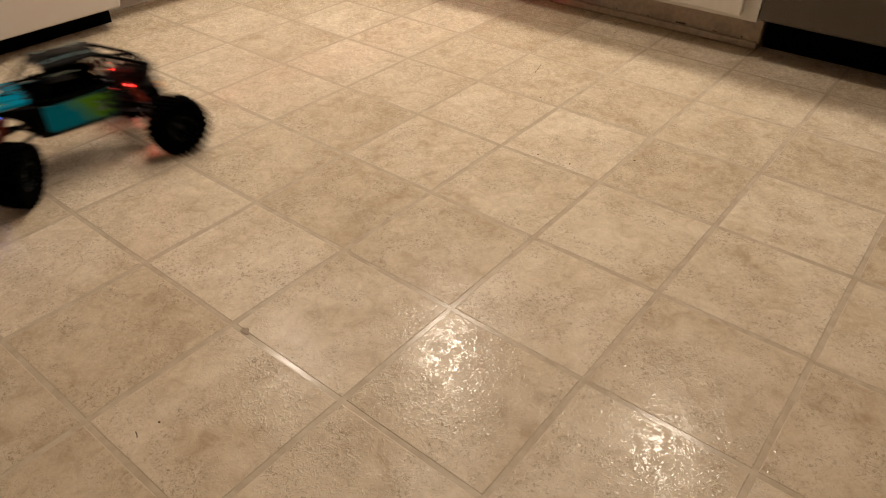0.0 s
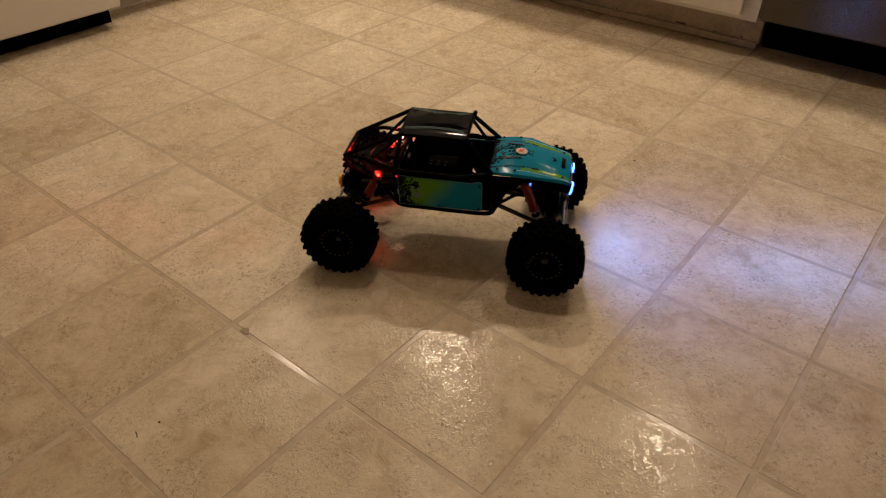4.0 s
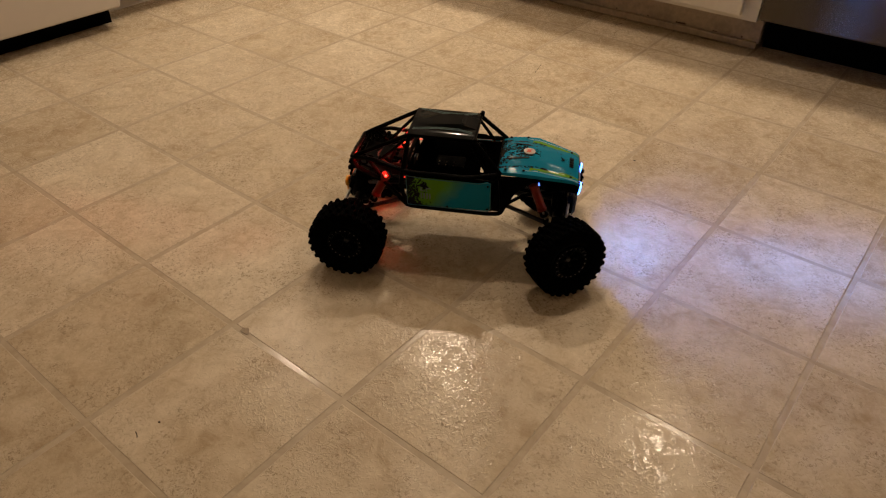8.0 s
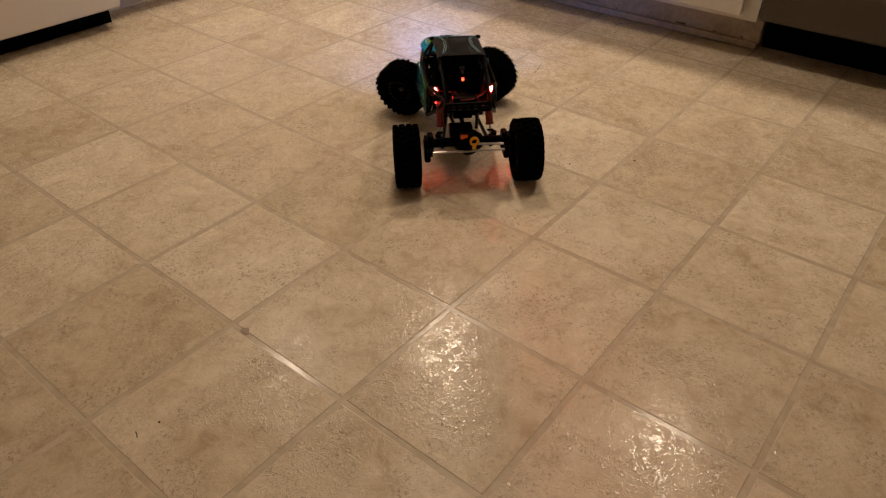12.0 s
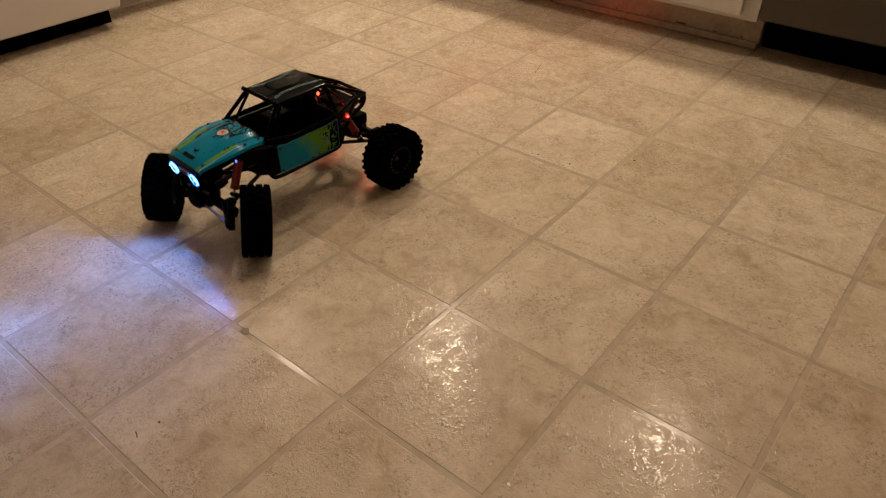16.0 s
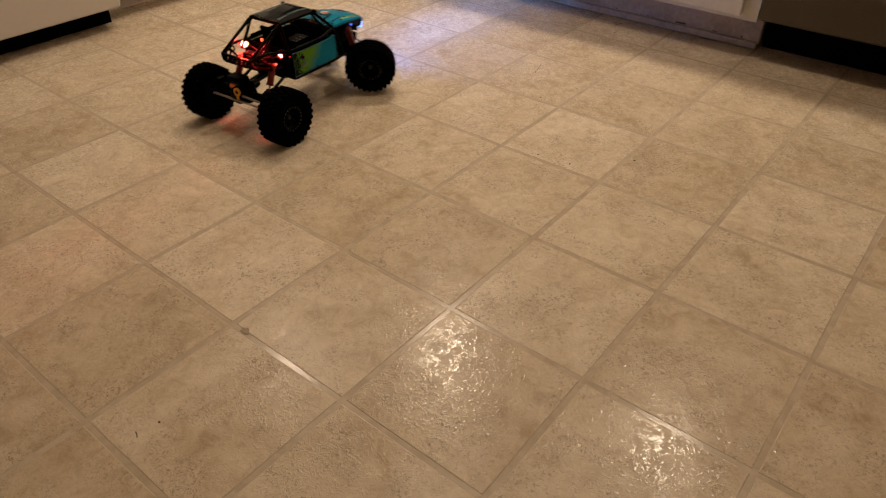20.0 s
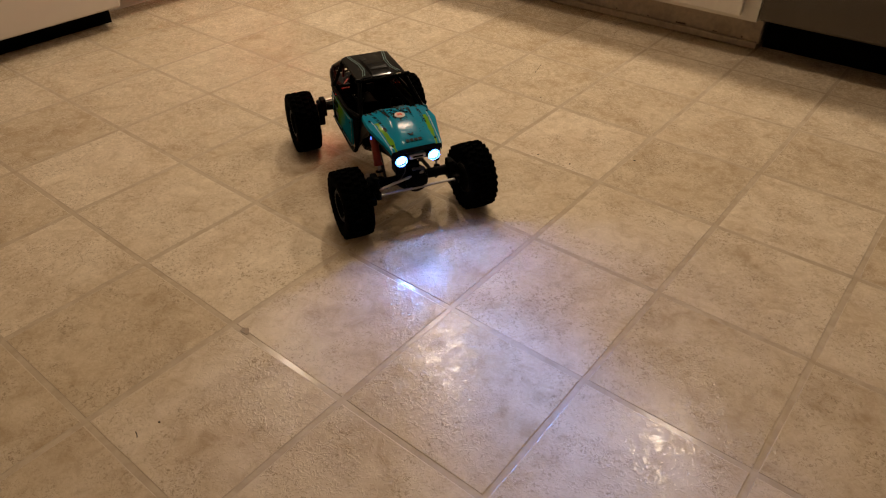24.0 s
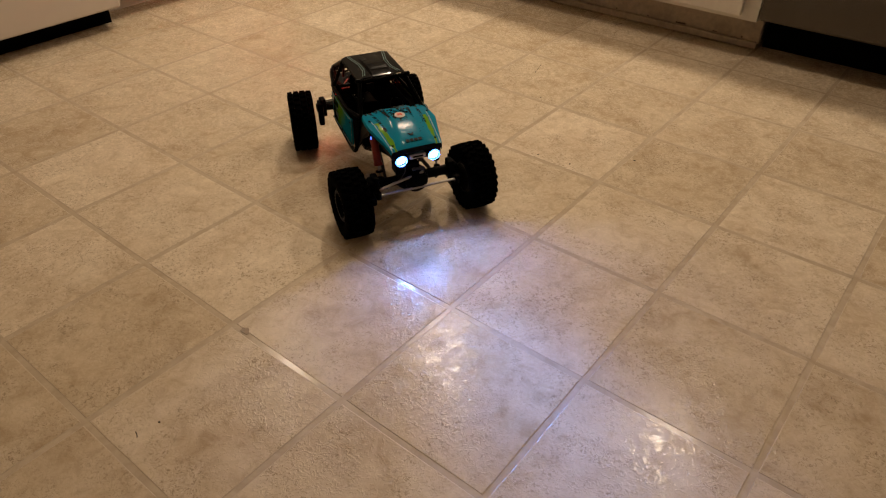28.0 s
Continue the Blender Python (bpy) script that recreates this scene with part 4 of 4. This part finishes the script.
# ------------------------------------------------------------------ floor tiles
def tile_mesh(seed):
    rng = random.Random(seed)
    h, j = TILE / 2 - 0.0036, 0.0006
    b = bmesh.new()
    lo = [(-h, -h), (h, -h), (h, h), (-h, h)]
    ring0, ring1 = [], []
    n = 4
    for (ax, ay), (bx, by) in zip(lo, lo[1:] + lo[:1]):
        for i in range(n):
            t = i / n
            jx, jy = rng.uniform(-j, j), rng.uniform(-j, j)
            px, py = ax + (bx - ax) * t + jx, ay + (by - ay) * t + jy
            ring0.append(b.verts.new((px, py, -0.0007)))
            ring1.append(b.verts.new((px * 0.988, py * 0.988, 0.0)))
    k = len(ring0)
    for i in range(k):
        b.faces.new((ring0[i], ring0[(i + 1) % k], ring1[(i + 1) % k], ring1[i]))
    for f in b.faces:
        f.material_index = 1
    b.faces.new(ring1)
    me = mesh_of(b, "tile", VINYL)
    me.materials.append(TILE_EDGE)
    return me


TILE_MESHES = [tile_mesh(s) for s in range(6)]
for iu in range(-8, 6):
    for iv in range(-6, 7):
        t = new("tile", TILE_MESHES[(iu * 7 + iv * 3) % 6])
        t.parent = floor
        t.matrix_basis = pose((iu + 0.5) * TILE, (iv + 0.5) * TILE, 0, 0, 0, 90 * ((iu * 3 + iv) % 4))


def far_tiles():
    """The tiles outside the nearest stretch, in one mesh."""
    verts, faces = [], []
    h = TILE / 2 - 0.0042
    for iu in range(-10, 10):
        for iv in range(-12, 8):
            if -8 <= iu < 6 and -6 <= iv < 7:
                continue
            cx, cy = (iu + 0.5) * TILE, (iv + 0.5) * TILE
            if not (X0 + TILE / 2 < cx < X1 - TILE / 2 and Y0 + TILE / 2 < cy < Y1 - TILE / 2):
                continue
            n = len(verts)
            for z, k in ((-0.0008, h + 0.0006), (0.0, h)):
                verts += [(cx - k, cy - k, z), (cx + k, cy - k, z), (cx + k, cy + k, z), (cx - k, cy + k, z)]
            faces += [(n + 4, n + 5, n + 6, n + 7)] + [(n + i, n + (i + 1) % 4, n + 4 + (i + 1) % 4, n + 4 + i) for i in range(4)]
    me = bpy.data.meshes.new("tile_field")
    me.from_pydata(verts, [], faces)
    me.materials.append(VINYL)
    ob = new("tile_field", me)
    ob.parent = floor
    tagged(ob, kind="stuff")


far_tiles()


# ------------------------------------------------------------------ what moves
# seconds, x and y in tiles, heading in degrees
PATH = [
    (0.0, -3.757, -0.490, 262.3), (0.1, -4.16, -0.86, 287.0), (0.2, -4.450, -1.120, 306.0), (0.4, -4.622, -1.055, 313.9), (0.6, -4.609, -1.061, 314.0), (0.8, -4.349, -1.147, 323.2),
    (1.0, -3.612, -1.287, 341.7), (1.5, -2.866, -1.107, 365.0), (2.0, -2.127, -0.611, 386.0), (2.5, -1.641, 0.014, 403.7), (3.0, -1.226, 0.373, 400.4),
    (3.5, -0.744, 0.529, 389.6), (4.0, -0.500, 0.655, 388.6), (4.4, -0.453, 0.683, 388.8), (5.5, -0.453, 0.683, 389.0), (8.6, -0.455, 0.683, 389.2),
    (9.0, -0.359, 0.934, 400.3), (9.5, -0.386, 1.180, 415.7), (10.0, -0.484, 1.407, 431.0), (10.5, -0.644, 1.582, 446.9), (11.0, -0.860, 1.733, 462.2),
    (11.5, -1.127, 1.857, 477.5), (12.0, -1.399, 1.838, 495.4), (12.5, -1.650, 1.746, 512.1), (13.0, -1.865, 1.592, 528.0), (13.5, -2.025, 1.392, 544.0), (14.0, -2.130, 1.172, 560.0),
    (14.5, -2.174, 0.949, 575.5), (15.0, -2.155, 0.708, 590.5), (15.5, -2.050, 0.467, 608.0), (16.0, -1.859, 0.241, 626.7), (16.5, -1.741, 0.150, 634.6), (16.8, -1.741, 0.160, 634.0),
    (17.0, -1.764, 0.153, 632.0), (17.5, -2.136, -0.086, 607.6), (18.0, -2.625, -0.119, 578.3), (18.5, -3.091, 0.107, 548.0), (19.0, -3.345, 0.515, 516.4),
    (19.5, -3.396, 1.044, 487.3), (20.0, -3.119, 1.495, 455.6), (20.5, -2.686, 1.730, 423.9), (21.0, -2.190, 1.714, 393.9), (21.5, -1.765, 1.444, 364.2),
    (22.0, -1.545, 1.160, 342.0), (22.4, -1.500, 1.000, 333.0), (23.0, -1.508, 0.982, 332.3), (28.0, -1.508, 0.982, 332.3)]
# seconds, front steering, rear steering; degrees to the left
STEER = [
    (0.0, 45, 0), (0.25, 30, 0), (0.4, 0, 0), (0.6, 0, 0), (0.8, 30, 0), (1.0, 46, 0), (1.5, 36, 0), (2.0, 30, 0), (2.4, 24, 0), (2.6, 16, 0), (3.0, -47, 0), (3.2, -30, 0), (3.5, 0, 0), (6.6, 0, 0), (6.7, -18, 0), (6.8, -37, 0), (6.9, -30, 0), (7.0, -2, 0), (7.1, 17, 0), (7.2, 20, 0), (7.3, 0, 0), (7.4, -3, 0), (7.6, 0, 0),
    (7.8, 0, 0), (7.9, 15, 0), (8.0, 33, 0), (8.2, 38, 0), (8.5, 38, 0), (8.8, 44, 0), (9.0, 48, 0), (9.5, 50, 0), (16.0, 50, 0), (16.3, 20, 0), (16.5, -12, 0), (16.8, -20, 0), (17.0, -33, 0), (17.5, -42, 0), (18.0, -50, 0), (18.5, -48, 0), (19.0, -38, 0), (19.5, -42, 0), (20.0, -48, 0),
    (21.5, -50, 0), (22.5, -50, 0), (23.2, -10, 0), (23.5, 1, 0), (23.7, -24, 0), (24.0, 1, 0), (27.8, 1, 0), (28.0, 1, -8)]
CASTER = 10.0
LOCKED = [(8.6, 16.6), (19.9, 23.0)]


def smooth_track(keys):
    """A monotone cubic through rows of (seconds, values)."""
    a = np.array(keys, float)
    t, v = a[:, 0], a[:, 1:]
    h = np.diff(t)[:, None]
    d = np.diff(v, axis=0) / h
    m = np.zeros_like(v)
    both = d[:-1] * d[1:] > 0
    w = (h[:-1] * d[1:] + h[1:] * d[:-1]) / (h[:-1] + h[1:])
    lim = 3 * np.minimum(np.abs(d[:-1]), np.abs(d[1:]))
    m[1:-1] = np.where(both, np.sign(w) * np.minimum(np.abs(w), lim), 0)
    m[0] = d[0]

    def at(s):
        i = int(np.clip(np.searchsorted(t, s, side="right") - 1, 0, len(t) - 2))
        k = h[i, 0]
        u = (s - t[i]) / k
        return ((1 + 2 * u) * (1 - u) ** 2 * v[i] + u * (1 - u) ** 2 * k * m[i] + u * u * (3 - 2 * u) * v[i + 1] + u * u * (u - 1) * k * m[i + 1])

    return at


def motions():
    where, steer = smooth_track(PATH), smooth_track(STEER)
    times = [i / 30 for i in range(30)] + [1 + i / 10 for i in range(271)]
    car_rows, wheel_rows, knuckle_rows = [], {k: [] for k in WHEELS}, {k: [] for k in WHEELS}
    spin, last = {k: 0.0 for k in WHEELS}, {}
    rod_rows = {1: [], -1: []}
    for t in times:
        x, y, th = where(t)
        x, y = x * TILE, y * TILE
        sf, sr = steer(t)
        m = pose(x, y, 0, 0, 0, th)
        car_rows.append((t, m))
        tips = {}
        for k, (w, ex, sy) in WHEELS.items():
            st = (sf if ex > 0 else sr) * (1.14 if (sf if ex > 0 else sr) * sy > 0 else 0.93)
            lean = pose(0, 0, 0, 0, -CASTER if ex > 0 else 0, 0)
            turn = pose(ex * BASE, sy * KING, RADIUS) @ lean @ pose(0, 0, 0, 0, 0, st) @ lean.inverted()
            nz = abs((turn.to_3x3() @ Vector((0, 1, 0))).z)
            low = (turn @ Vector((0, sy * (HALF - KING), 0))).z - (RADIUS - 0.002) * math.sqrt(1 - nz * nz) - 0.001 - 0.021 * nz
            turn = pose(0, 0, -low) @ turn
            local = turn @ pose(0, sy * (HALF - KING), 0)
            turn = turn @ pose(0, 0, -RADIUS)
            p = (m @ local).translation
            if k in last and not (ex < 0 and any(a <= t <= b for a, b in LOCKED)):
                fwd = (m @ turn).to_3x3() @ Vector((1, 0, 0))
                spin[k] += math.degrees((p - last[k]).dot(fwd) / RADIUS)
            last[k] = p
            knuckle_rows[k].append((t, turn))
            tips[ex, sy] = turn @ Vector((ex * 0.024, -sy * 0.010, 0.0735))
            wheel_rows[k].append((t, local @ pose(0, 0, 0, 0, spin[k], 0) @ (pose(0, 0, 0) if sy > 0 else pose(0, 0, 0, 0, 0, 180))))
        for ex, rows in rod_rows.items():
            a, b = tips[ex, -1], tips[ex, 1]
            mid, d = (a + b) / 2, b - a
            rows.append((t, pose(*mid, 0, 0, math.degrees(math.atan2(-d.x, d.y)))))
    walk(car, car_rows)
    for ex, rows in rod_rows.items():
        walk(TIE_RODS[ex], rows)
    for k in WHEELS:
        walk(WHEELS[k][0], wheel_rows[k])
        walk(KNUCKLES[k][0], knuckle_rows[k])


motions()
